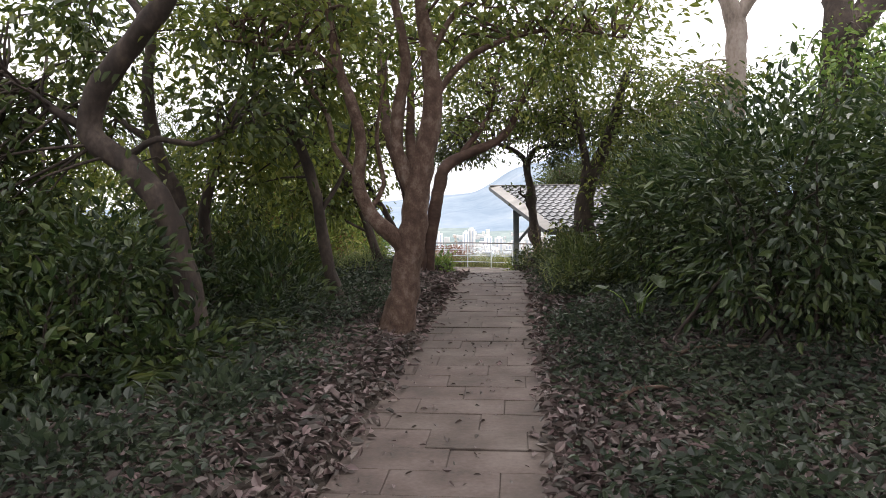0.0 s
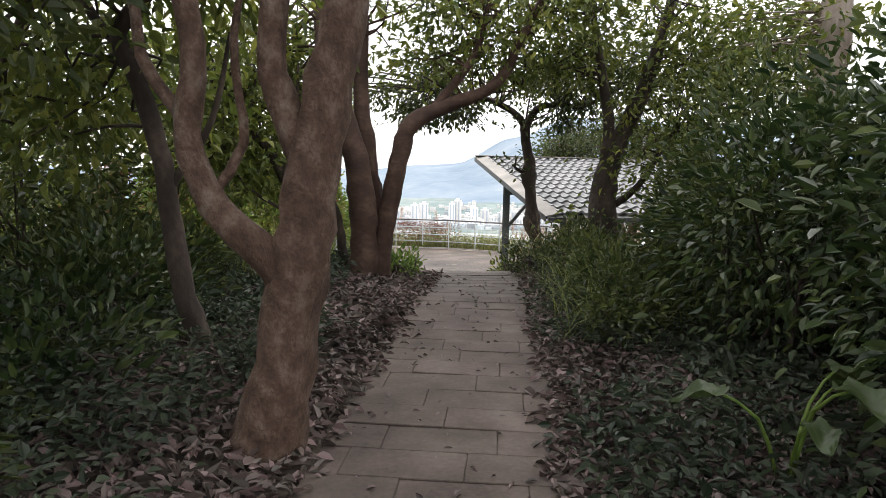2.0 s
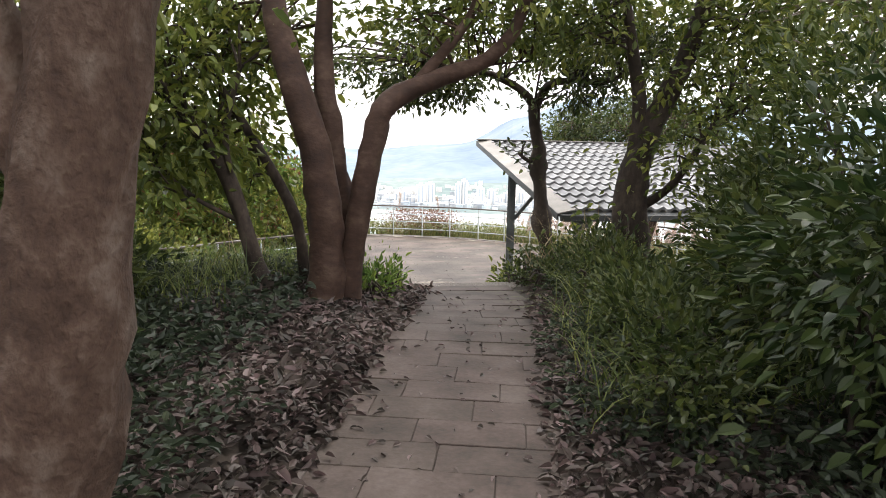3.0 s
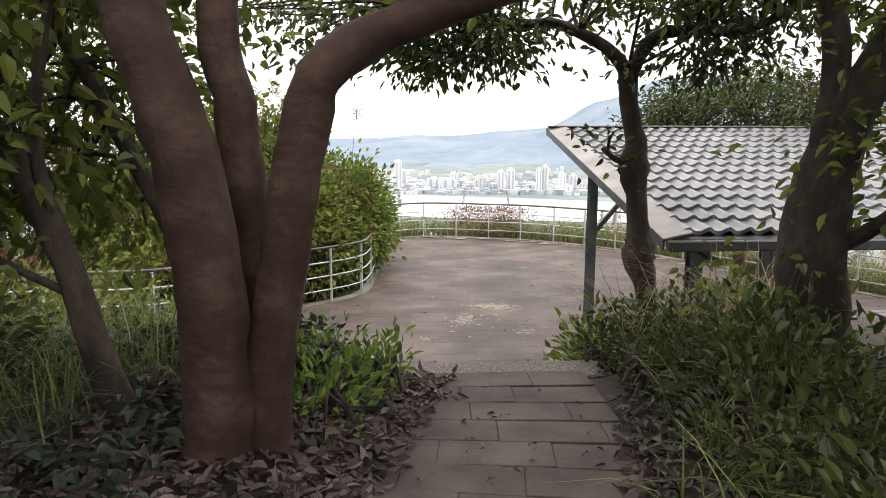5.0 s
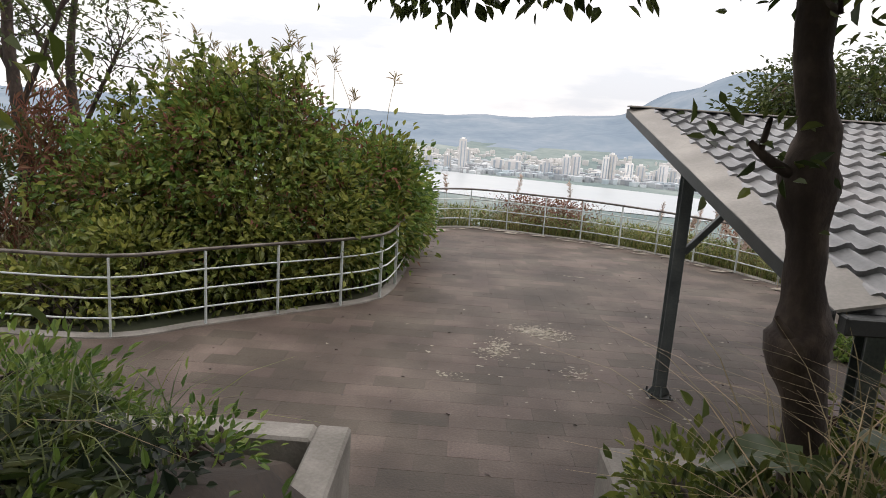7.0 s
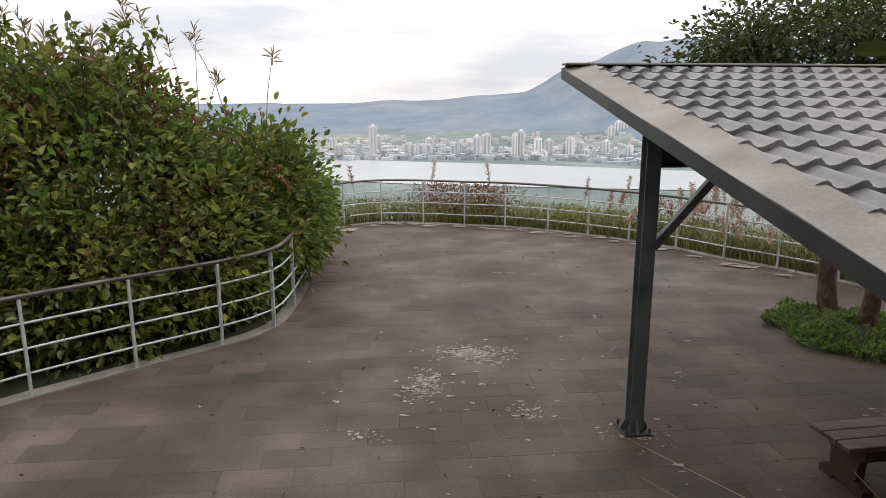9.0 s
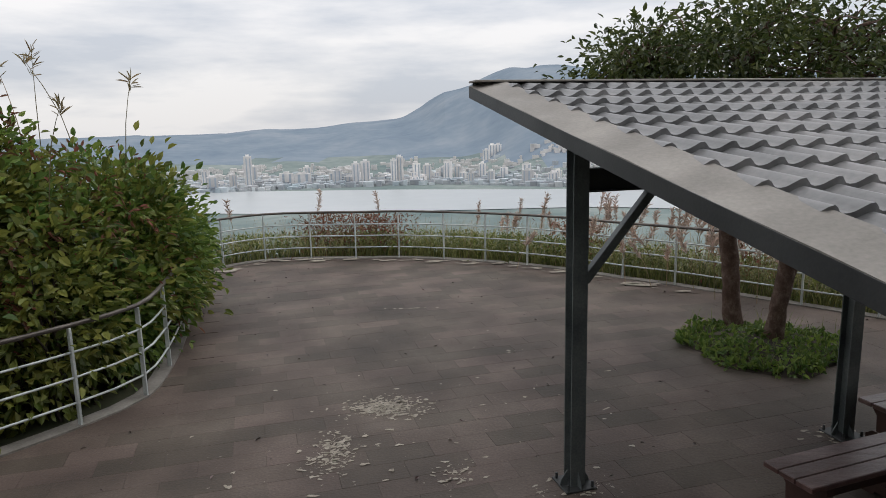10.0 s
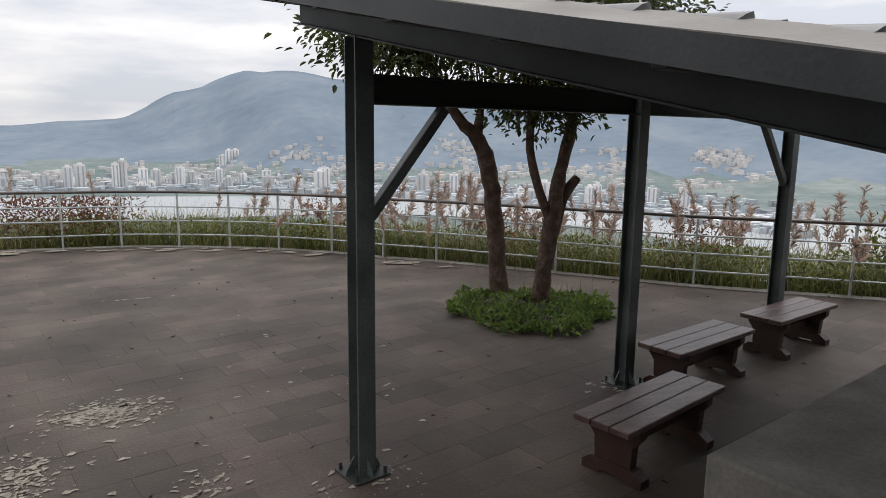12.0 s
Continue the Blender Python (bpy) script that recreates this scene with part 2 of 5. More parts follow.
def tube_arrays(line, seg=8, rough=0.0, rng=None):
    """Quads round a line of x, y, z, radius."""
    line = np.asarray(line, float)
    n = len(line)
    d = np.gradient(line[:, :3], axis=0)
    d /= np.linalg.norm(d, axis=1)[:, None] + 1e-9
    ref = np.where(np.abs(d[:, 2:3]) > 0.9, np.array([[1.0, 0, 0]]), np.array([[0, 0, 1.0]]))
    a = np.cross(d, ref)
    for i in range(1, n):
        if np.dot(a[i], a[i - 1]) < 0:
            a[i] = -a[i]
    a /= np.linalg.norm(a, axis=1)[:, None] + 1e-9
    b = np.cross(d, a)
    ang = np.linspace(0, 2 * np.pi, seg, endpoint=False)
    r = np.repeat(line[:, 3:4], seg, axis=1)
    if rough and rng is not None:
        r = r * (1 + rough * rng.normal(size=r.shape))
    v = line[:, None, :3] + r[:, :, None] * (np.cos(ang)[None, :, None] * a[:, None, :] + np.sin(ang)[None, :, None] * b[:, None, :])
    i, j = np.meshgrid(np.arange(n - 1), np.arange(seg), indexing="ij")
    k = (j + 1) % seg
    q = np.stack([i * seg + j, i * seg + k, (i + 1) * seg + k, (i + 1) * seg + j], -1).reshape(-1, 4)
    return v.reshape(-1, 3), q


def join_arrays(parts):
    vs, qs, o = [], [], 0
    for v, q in parts:
        vs.append(v)
        qs.append(q + o)
        o += len(v)
    return np.vstack(vs), np.vstack(qs)


def unit(v):
    return v / (np.linalg.norm(v, axis=-1, keepdims=True) + 1e-9)


def leaf_arrays(pos, way, length, width, rng, curl=0.18):
    """Folded, curled leaves with pointed ends at pos, growing along way."""
    n = len(pos)
    y = unit(way)
    x = unit(np.cross(y, unit(rng.normal(size=(n, 3)) * 0.6 + np.array([0, 0, 1.0]))))
    z = np.cross(x, y)
    ln = (length * rng.uniform(0.6, 1.35, n))[:, None]
    wd = ln * width / length * rng.uniform(0.8, 1.2, n)[:, None]
    cu = ln * curl * rng.uniform(0.2, 1.6, n)[:, None]
    base = pos
    tip = pos + y * ln - z * cu
    mid1, mid2 = y * ln * 0.33, y * ln * 0.68
    f = wd * 0.28
    l1 = pos + mid1 - x * wd * 0.5 + z * f - z * cu * 0.1
    l2 = pos + mid2 - x * wd * 0.42 + z * f * 0.8 - z * cu * 0.4
    r1 = pos + mid1 + x * wd * 0.5 + z * f - z * cu * 0.1
    r2 = pos + mid2 + x * wd * 0.42 + z * f * 0.8 - z * cu * 0.4
    v = np.stack([base, l1, l2, tip, r2, r1], 1).reshape(-1, 3)
    o = (np.arange(n) * 6)[:, None]
    q = np.concatenate([o + np.array([[0, 3, 2, 1]]), o + np.array([[0, 5, 4, 3]])], 1).reshape(-1, 4)
    return v, q


def blade_arrays(pos, height, width, rng, lean=0.5, seg=4):
    """Arching grass blades."""
    n = len(pos)
    az = rng.uniform(0, 2 * np.pi, n)
    out = np.stack([np.cos(az), np.sin(az), np.zeros(n)], 1)
    side = np.stack([-np.sin(az), np.cos(az), np.zeros(n)], 1)
    h = (height * rng.uniform(0.5, 1.2, n))[:, None]
    le = (lean * rng.uniform(0.3, 1.5, n))[:, None] * h
    rows = []
    for k in range(seg + 1):
        t = k / seg
        c = pos + out * le * t ** 2 + np.array([0, 0, 1.0]) * h * (t - 0.38 * t ** 3 * np.clip(le / h, 0, 1.2))
        w = width * (1 - t) ** 0.7 * 0.5 + 0.0007
        rows += [c - side * w, c + side * w]
    v = np.stack(rows, 1).reshape(-1, 3)
    o = (np.arange(n) * 2 * (seg + 1))[:, None]
    q = np.concatenate([o + np.array([[2 * k, 2 * k + 1, 2 * k + 3, 2 * k + 2]]) for k in range(seg)], 1).reshape(-1, 4)
    return v, q


# ---- the plan ----
U, W = np.array([0.96, 0.28]), np.array([-0.28, 0.96])


def at_uw(u, w, z=0.0):
    p = u * U + w * W
    return (float(p[0]), float(p[1]), z)


RIM = [(-16.0, 11.2), (-11.5, 12.4), (-9.0, 13.2), (-6.96, 13.96), (-5.42, 14.55), (-4.74, 15.57), (-4.14, 16.46), (-3.53, 17.32), (-3.18, 18.08), (-3.3, 19.05), (-3.6, 20.3),
       (-4.2, 22.2), (-4.95, 24.4), (-4.65, 25.35), (-3.9, 26.05), (-2.86, 26.2), (-1.8, 26.12), (-0.79, 26.06), (0.25, 25.75), (1.17, 25.36), (2.04, 24.88), (2.93, 24.22), (3.71, 23.45),
       (4.5, 22.8), (5.26, 22.04), (6.02, 21.27), (6.78, 20.5), (7.53, 19.74), (8.36, 19.08), (9.19, 18.43), (10.02, 17.78), (10.85, 17.13), (12.5, 15.8), (14.0, 14.6)]
PLAZA = RIM + [at_uw(15.0, 11.0)[:2], at_uw(-12.0, 11.0)[:2]]


def inside(px, py, poly=PLAZA):
    px, py = np.asarray(px, float), np.asarray(py, float)
    hit = np.zeros(px.shape, bool)
    for (x0, y0), (x1, y1) in zip(poly, poly[1:] + poly[:1]):
        c = (y0 > py) != (y1 > py)
        hit ^= c & (px < (x1 - x0) * (py - y0) / (y1 - y0 + 1e-12) + x0)
    return hit


def rim_distance(px, py, poly=RIM):
    best = np.full(np.shape(px), 1e9)
    for (x0, y0), (x1, y1) in zip(poly, poly[1:]):
        dx, dy = x1 - x0, y1 - y0
        t = np.clip(((px - x0) * dx + (py - y0) * dy) / (dx * dx + dy * dy), 0, 1)
        best = np.minimum(best, np.hypot(px - x0 - t * dx, py - y0 - t * dy))
    return best


def path_z(y):
    return np.interp(y, [-8, 0, 5, 7.5, 9.6, 10.6], [1.42, 1.47, 1.60, 1.64, 1.535, 1.505])


def path_x(y):
    """How far the path swings aside before the stairs."""
    return np.interp(y, [7.0, 8.0, 9.0, 9.6, 10.4], [0.08, 0.05, -0.06, -0.20, -0.40])


def step01(x):
    x = np.clip(x, 0, 1)
    return x * x * (3 - 2 * x)


def ground_z(x, y):
    x, y = np.asarray(x, float), np.asarray(y, float)
    u, w = U[0] * x + U[1] * y, W[0] * x + W[1] * y
    hill = path_z(y)
    x0, x = x, x - path_x(y) * (y < 11)
    hill = hill + np.where(x < 0.3, 0.10 * step01((0.3 - x) / 0.5) - 0.10 * np.clip(-1.2 - x, 0, 12), 0) - 0.04 * ((x > 0.3) & (x < 1.7))
    hill = hill + np.where(x > 1.7, 0.10 * step01((x - 1.7) / 0.6) + 0.06 * np.clip(x - 2.2, 0, 9), 0)
    hill = hill + np.where((x < 0.2) | (x > 1.8), 0.06 * np.sin(1.7 * x + 0.6) * np.sin(1.3 * y), 0)
    x = x0
    t = step01((w - 9.6) / 2.0)
    z = hill * (1 - t) + 0.80 * t
    stair = (u > 2.55) & (u < 4.45) & (w > 9.3)
    z = np.where(stair, np.minimum(z, np.clip(1.35 - 0.62 * (w - 9.5), -0.1, 1.4)), z)
    z = np.where(w > 11.66, -0.08, z)
    out = ~inside(x, y) & (w > 11.0)
    d = rim_distance(x, y)
    side = np.where((x < -3.1) & (y < 25.2), 0.22, 0.50)
    z = np.where(out, -0.06 - 0.10 * np.clip(d, 0, 2.5) - side * np.clip(d - 2.5, 0, 14) - 0.75 * np.clip(d - 14, 0, 1e4), z)
    back = np.clip(np.maximum(-y - 30, np.abs(x) - 40), 0, 1e4)
    z = np.where(out, z, z - 0.5 * back)
    r, bear = np.hypot(x, y), np.degrees(np.arctan2(x, y))
    crest = np.interp(bear, [-80, -40, -24, -12, -4, -2, 0, 3, 5.5, 8, 14, 25, 40, 80], [-30, -36, -32, -10, 52, 105, 195, 275, 325, 320, 275, 220, 190, 150])
    rise = step01((r - 2500 + 500 * step01(bear / 10)) / 2000.0)
    wob = np.sin(x / 170.0 + 1.3 * np.sin(y / 260.0)) * np.cos(y / 210.0) * 45 + np.sin(x / 61.0) * np.sin(y / 83.0) * 14
    far = -160 + rise * (crest + 160 + wob * 0.6 * (1 - rise * 0.75)) + np.clip((r - 2000) / 800, 0, 1) * np.abs(wob) * 0.45
    return np.maximum(z, far)


# ---- ground: one sheet from the hilltop to the skyline ----
near = np.arange(-26.0, 34.01, 0.5)
grow = 34.0 * 1.082 ** np.arange(1, 64)
gx = np.concatenate([-(grow - 8)[::-1], near, grow])
gx = gx[(gx > -4800) & (gx < 4800)]
gy = np.concatenate([-(grow[:40] - 8)[::-1], near, grow])
gy = gy[(gy > -900) & (gy < 4850)]
GX, GY = np.meshgrid(gx, gy, indexing="ij")
GZ = ground_z(GX, GY)
nx, ny = GX.shape
ii, jj = np.meshgrid(np.arange(nx - 1), np.arange(ny - 1), indexing="ij")
quads = np.stack([ii * ny + jj, (ii + 1) * ny + jj, (ii + 1) * ny + jj + 1, ii * ny + jj + 1], -1).reshape(-1, 4)
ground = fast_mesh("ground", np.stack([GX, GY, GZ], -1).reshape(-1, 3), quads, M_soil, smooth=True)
for m in (M_hill, M_plain_haze, M_mount_haze):
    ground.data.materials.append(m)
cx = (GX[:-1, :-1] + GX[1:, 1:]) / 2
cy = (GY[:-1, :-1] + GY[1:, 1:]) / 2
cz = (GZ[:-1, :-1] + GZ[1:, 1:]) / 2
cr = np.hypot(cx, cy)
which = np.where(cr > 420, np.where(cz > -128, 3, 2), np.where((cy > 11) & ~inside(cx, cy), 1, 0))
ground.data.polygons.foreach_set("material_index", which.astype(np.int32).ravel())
tagged(ground, "dark leaf-strewn forest soil falling to a plain coloured for haze", "ground", kind="structure")

# ---- river ----
course = smooth_line([(-3500, 2500), (-1500, 1930), (-560, 1640), (0, 1560), (420, 1480), (800, 1240), (1000, 900), (1150, 600), (1700, 200)], 80)
side = np.gradient(course, axis=0)
side = unit(np.stack([-side[:, 1], side[:, 0]], 1))
wide = 165 + 25 * np.sin(np.arange(len(course)) * 0.35)
rv = np.concatenate([course + side * wide[:, None], course - side * wide[:, None] * 1.5])
rv = np.column_stack([rv, np.full(len(rv), -158.6)])
k = np.arange(len(course) - 1)
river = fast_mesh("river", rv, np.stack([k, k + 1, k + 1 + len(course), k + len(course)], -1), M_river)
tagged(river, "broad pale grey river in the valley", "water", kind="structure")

# ---- plaza: concrete bed, rim kerb, paving slabs ----
def polygon_slab(name, outline, z0, z1, mat):
    bm = bmesh.new()
    top = [bm.verts.new((x, y, z1)) for x, y in outline]
    low = [bm.verts.new((x, y, z0)) for x, y in outline]
    f = bm.faces.new(top)
    for i in range(len(top)):
        j = (i + 1) % len(top)
        bm.faces.new((top[i], low[i], low[j], top[j]))
    bmesh.ops.triangulate(bm, faces=[f])
    bmesh.ops.recalc_face_normals(bm, faces=bm.faces)
    me = bpy.data.meshes.new(name)
    bm.to_mesh(me)
    bm.free()
    me.materials.append(mat)
    return new(name, me)


pavement = polygon_slab("pavement", PLAZA, -0.35, -0.005, M_plaza2)
tagged(pavement, "worn brown-grey paved lookout terrace", "pavement", kind="structure")


def ribbon(name, line, half, z0, z1, mat, shift=0.0, wobble=0.0):
    """A kerb along a line in the plan."""
    p = np.asarray(line, float)
    d = np.gradient(p, axis=0)
    nrm = unit(np.stack([-d[:, 1], d[:, 0]], 1))
    rng = np.random.default_rng(5)
    inn = half + wobble * rng.uniform(-1, 1, len(p))
    a, b = p + nrm * (shift + half), p + nrm * (shift - inn[:, None] if wobble else shift - half)
    n = len(p)
    v = np.concatenate([np.column_stack([a, np.full(n, z0)]), np.column_stack([a, np.full(n, z1)]), np.column_stack([b, np.full(n, z1)]), np.column_stack([b, np.full(n, z0)])])
    k = np.arange(n - 1)
    q = np.concatenate([np.stack([k + r * n, k + 1 + r * n, k + 1 + (r + 1) * n, k + (r + 1) * n], -1) for r in range(3)])
    return fast_mesh(name, v, q, mat)


rim_line = smooth_line([(x, y, 0) for x, y in RIM], 0.3)[:, :2]
kerb = ribbon("kerb", rim_line, 0.10, -0.3, 0.016, M_concrete, 0.06)
tagged(kerb, "low concrete kerb under the railing", "kerb", kind="structure")

# ---- stairs, landing, planter walls ----
STEPS, RISE, TREAD = 9, 1.5 / 9, 0.265
stairs = thing("stairs", "concrete stairs with pebbled nosing down to the terrace", "stairs", kind="structure")
turn_uw = Matrix.Rotation(math.atan2(U[1], U[0]), 4, "Z")


def uw_block(u0, u1, w0, w1, z0, z1, bevel=0.012):
    bm = block((u1 - u0, w1 - w0, z1 - z0), ((u0 + u1) / 2, (w0 + w1) / 2, (z0 + z1) / 2), None, bevel)
    bmesh.ops.transform(bm, matrix=turn_uw, verts=bm.verts)
    return bm


part("landing", uw_block(2.62, 4.33, 9.28, 9.61, 1.0, 1.512), M_nosing, stairs, "pebble-dashed landing edge")
for s in range(1, STEPS):
    part("step", uw_block(2.62, 4.33, 9.612 + (s - 1) * TREAD, 9.61 + s * TREAD, -0.1, 1.5 - s * RISE), M_nosing, stairs)
for name, u0, u1, w0, w1, z1 in (("planter_wall", 2.37, 2.61, 9.9, 11.72, 0.93), ("planter_wall", -7.0, 2.368, 11.48, 11.72, 0.93),
                                 ("planter_wall", 4.35, 4.59, 9.9, 11.72, 0.93), ("planter_wall", 4.592, 6.96, 11.48, 11.72, 0.93)):
    wall = new(name)
    tagged(wall, "rough concrete planter wall beside the stairs", "retaining wall", kind="structure")
    part("wall_body", uw_block(u0, u1, w0, w1, -0.1, z1, 0.02), M_concrete, wall)
bank = new("low_wall")
tagged(bank, "broad low concrete ledge under the shelter", "ledge", kind="structure")
part("ledge", uw_block(6.97, 13.5, 10.9, 13.17, -0.1, 0.515, 0.02), M_concrete, bank)


# ---- railings ----
def railing(name, line, label, skip=()):
    rail = thing(name, label, "railing")
    p = np.asarray(line, float)
    post_bm = block((0.028, 0.05, 1.06), (0, 0, 0.53), None, 0.004)
    proto = part("post", post_bm, M_rail, rail)
    data = proto.data
    bpy.data.objects.remove(proto)
    d = np.gradient(p, axis=0)
    for i, (x, y) in enumerate(p):
        if i in skip:
            continue
        ob = new("post", data)
        ob.parent = rail
        ob.matrix_local = pose(x, y, 0.0, 0, 0, math.degrees(math.atan2(d[i, 1], d[i, 0])))
    soft = smooth_line(np.column_stack([p, np.zeros(len(p))]), 0.3)[:, :2]
    for nm, z, r, mat in (("top_rail", 1.085, 0.026, M_toprail), ("lower_rail", 0.80, 0.0135, M_rail), ("lower_rail", 0.53, 0.0135, M_rail), ("lower_rail", 0.26, 0.0135, M_rail)):
        v, q = tube_arrays(np.column_stack([soft, np.full(len(soft), z), np.full(len(soft), r)]), 8)
        fast_mesh(nm, v, q, mat, rail, True)
    return rail


railing("railing", RIM[1:11], "grey galvanised railing with a dark top rail along the bushes")
railing("railing", RIM[12:], "curved galvanised lookout railing with a dark top rail")


# ---- shelter ----
ANG = math.degrees(math.atan2(U[1], U[0]))
SLOPE, ROOF_L, ROOF_W = 0.207, 6.6, 5.15
RC = (0.603, 16.828)
shelter = thing("shelter", "open lean-to shelter with grey tile-profile metal roof on steel posts", "shelter", (RC[0], RC[1], 0), ANG)


def h_section(length, flange=0.13, depth=0.13, thick=0.009):
    """An H-section standing along z."""
    f, d, t = flange / 2, depth / 2, thick
    o = [(-f, -d), (f, -d), (f, -d + t), (t / 2, -d + t), (t / 2, d - t), (f, d - t), (f, d), (-f, d), (-f, d - t), (-t / 2, d - t), (-t / 2, -d + t), (-f, -d + t)]
    bm = bmesh.new()
    a = [bm.verts.new((x, y, 0)) for x, y in o]
    b = [bm.verts.new((x, y, length)) for x, y in o]
    for i in range(12):
        j = (i + 1) % 12
        bm.faces.new((a[i], a[j], b[j], b[i]))
    bm.faces.new(b)
    bm.faces.new(a[::-1])
    bmesh.ops.recalc_face_normals(bm, faces=bm.faces)
    return bm


def roof_z(v):
    return 3.318 - SLOPE * v


# Local frame of the shelter: x along the eaves, y = minus the way down the slope.
tile, row = 0.2, 0.36
us = np.linspace(0.2, ROOF_L - 0.2, int((ROOF_L - 0.4) / tile) * 8 + 1)
wave = 0.5 + 0.5 * np.sin(us / tile * 2 * np.pi)
wave = 0.044 * wave ** 1.5
parts = []
nrow = int(ROOF_W / row)
for i in range(nrow):
    v0, v1 = i * row, min((i + 1) * row + 0.012, ROOF_W)
    n = len(us)
    k = np.arange(n - 1)
    scallop = 0.035 * (wave / 0.044)
    top = [np.column_stack([us, np.full(len(us), -v) - sc, roof_z(v) + wave + lift]) for v, lift, sc in ((v0, 0.0, 0 * scallop), ((v0 + v1) / 2, 0.016, 0.4 * scallop), (v1, 0.036, scallop))]
    lip = [top[2] + np.array([0, 0.0, 0.0]), top[2] + np.array([0, 0.008, -0.042])]
    for strip in (top, lip):
        parts.append((np.vstack(strip), np.concatenate([np.stack([k + r * n, k + (r + 1) * n, k + 1 + (r + 1) * n, k + 1 + r * n], -1) for r in range(len(strip) - 1)])))
v, q = join_arrays(parts)
fast_mesh("roof_tiles", v, q, M_roof, shelter, True)
part("roof_deck", prism([(0, roof_z(0) - 0.035), (-ROOF_W, roof_z(ROOF_W) - 0.035), (-ROOF_W, roof_z(ROOF_W) - 0.008), (0, roof_z(0) - 0.008)], ROOF_L - 0.04, Matrix.Translation((ROOF_L / 2, 0, 0)) @ Matrix.Rotation(math.pi / 2, 4, "Z")), M_beam, shelter)


def sloped(name, u0, u1, v0, v1, top, depth, mat, label=""):
    """A member that lies along the roof's slope, its top that far under the roof plane."""
    o = [(-v0, roof_z(v0) - top), (-v1, roof_z(v1) - top), (-v1, roof_z(v1) - top - depth), (-v0, roof_z(v0) - top - depth)]
    return part(name, prism(o, u1 - u0, Matrix.Translation(((u0 + u1) / 2, 0, 0)) @ Matrix.Rotation(math.pi / 2, 4, "Z")), mat, shelter, label)




def flashing(edge, inner):
    """A folded strip that falls from the tiles to the outer edge of the roof."""
    vs = []
    for v in np.linspace(-0.03, ROOF_W + 0.02, 9):
        for u, up in ((inner, 0.066), (edge, 0.006), (edge, -0.012), (inner, 0.048)):
            vs.append((u, -v, roof_z(v) + up + 0.004 * math.sin(5.3 * v + 2 * u)))
    fs = [(4 * i + k, 4 * i + (k + 1) % 4, 4 * i + 4 + (k + 1) % 4, 4 * i + 4 + k) for i in range(8) for k in range(4)]
    mesh_object("verge_flashing", vs, fs + [(0, 1, 2, 3), (32, 33, 34, 35)], M_flash, shelter, "dusty folded verge flashing")


flashing(-0.03, 0.25)
flashing(ROOF_L + 0.03, ROOF_L - 0.25)
for a, b in ((-0.035, -0.018), (ROOF_L + 0.018, ROOF_L + 0.035)):
    sloped("verge_board", a, b, -0.03, ROOF_W + 0.02, -0.003, 0.10, M_beam)
part("ridge_flashing", block((ROOF_L + 0.06, 0.2, 0.018), (ROOF_L / 2, -0.05, roof_z(0.05) + 0.055), None, 0.004), M_flash, shelter)
part("ridge_board", block((ROOF_L, 0.014, 0.14), (ROOF_L / 2, 0.03, roof_z(0) - 0.035), None, 0.003), M_steel, shelter)
part("eaves_gutter", block((ROOF_L, 0.09, 0.10), (ROOF_L / 2, -ROOF_W - 0.055, roof_z(ROOF_W) - 0.06), None, 0.01), M_beam, shelter)
for v in (0.06, 0.72, 1.42, 2.12, 2.82, 3.52, 4.22, 4.92):
    part("purlin", block((ROOF_L + 0.01, 0.06, 0.075), (ROOF_L / 2, -v, roof_z(v) - 0.073), None, 0.004), M_beam, shelter)
COLS = (0.49, 3.31, 6.13)
FRONT, REAR = 1.03, 4.70
for u in COLS:
    for nm, x0, x1, top, dep in (("rafter_flange", u - 0.06, u + 0.06, 0.111, 0.010), ("rafter_web", u - 0.006, u + 0.006, 0.121, 0.115), ("rafter_flange", u - 0.06, u + 0.06, 0.236, 0.010)):
        sloped(nm, x0, x1, 0.25, ROOF_W - 0.1, top, dep, M_beam)
    for v in (FRONT, REAR):
        z = roof_z(v) - 0.247
        post = part("post", h_section(z), M_steel, shelter, "green-grey steel H-section post")
        post.location = (u, -v, 0)
        part("base_plate", block((0.28, 0.28, 0.016), (0, 0, 0.008), None, 0.003), M_beam, post)
        for ang in (0, 90, 180, 270):
            m = Matrix.Rotation(radians(ang), 4, "Z")
            part("gusset", prism([(0.066, 0.016), (0.135, 0.016), (0.12, 0.06), (0.066, 0.14)], 0.009, m), M_steel, post)
        for sx in (-1, 1):
            for sy in (-1, 1):
                bm = bmesh.new()
                bmesh.ops.create_cone(bm, cap_ends=True, segments=6, radius1=0.014, radius2=0.011, depth=0.05, matrix=Matrix.Translation((sx * 0.11, sy * 0.11, 0.04)))
                part("anchor_bolt", bm, M_beam, post)
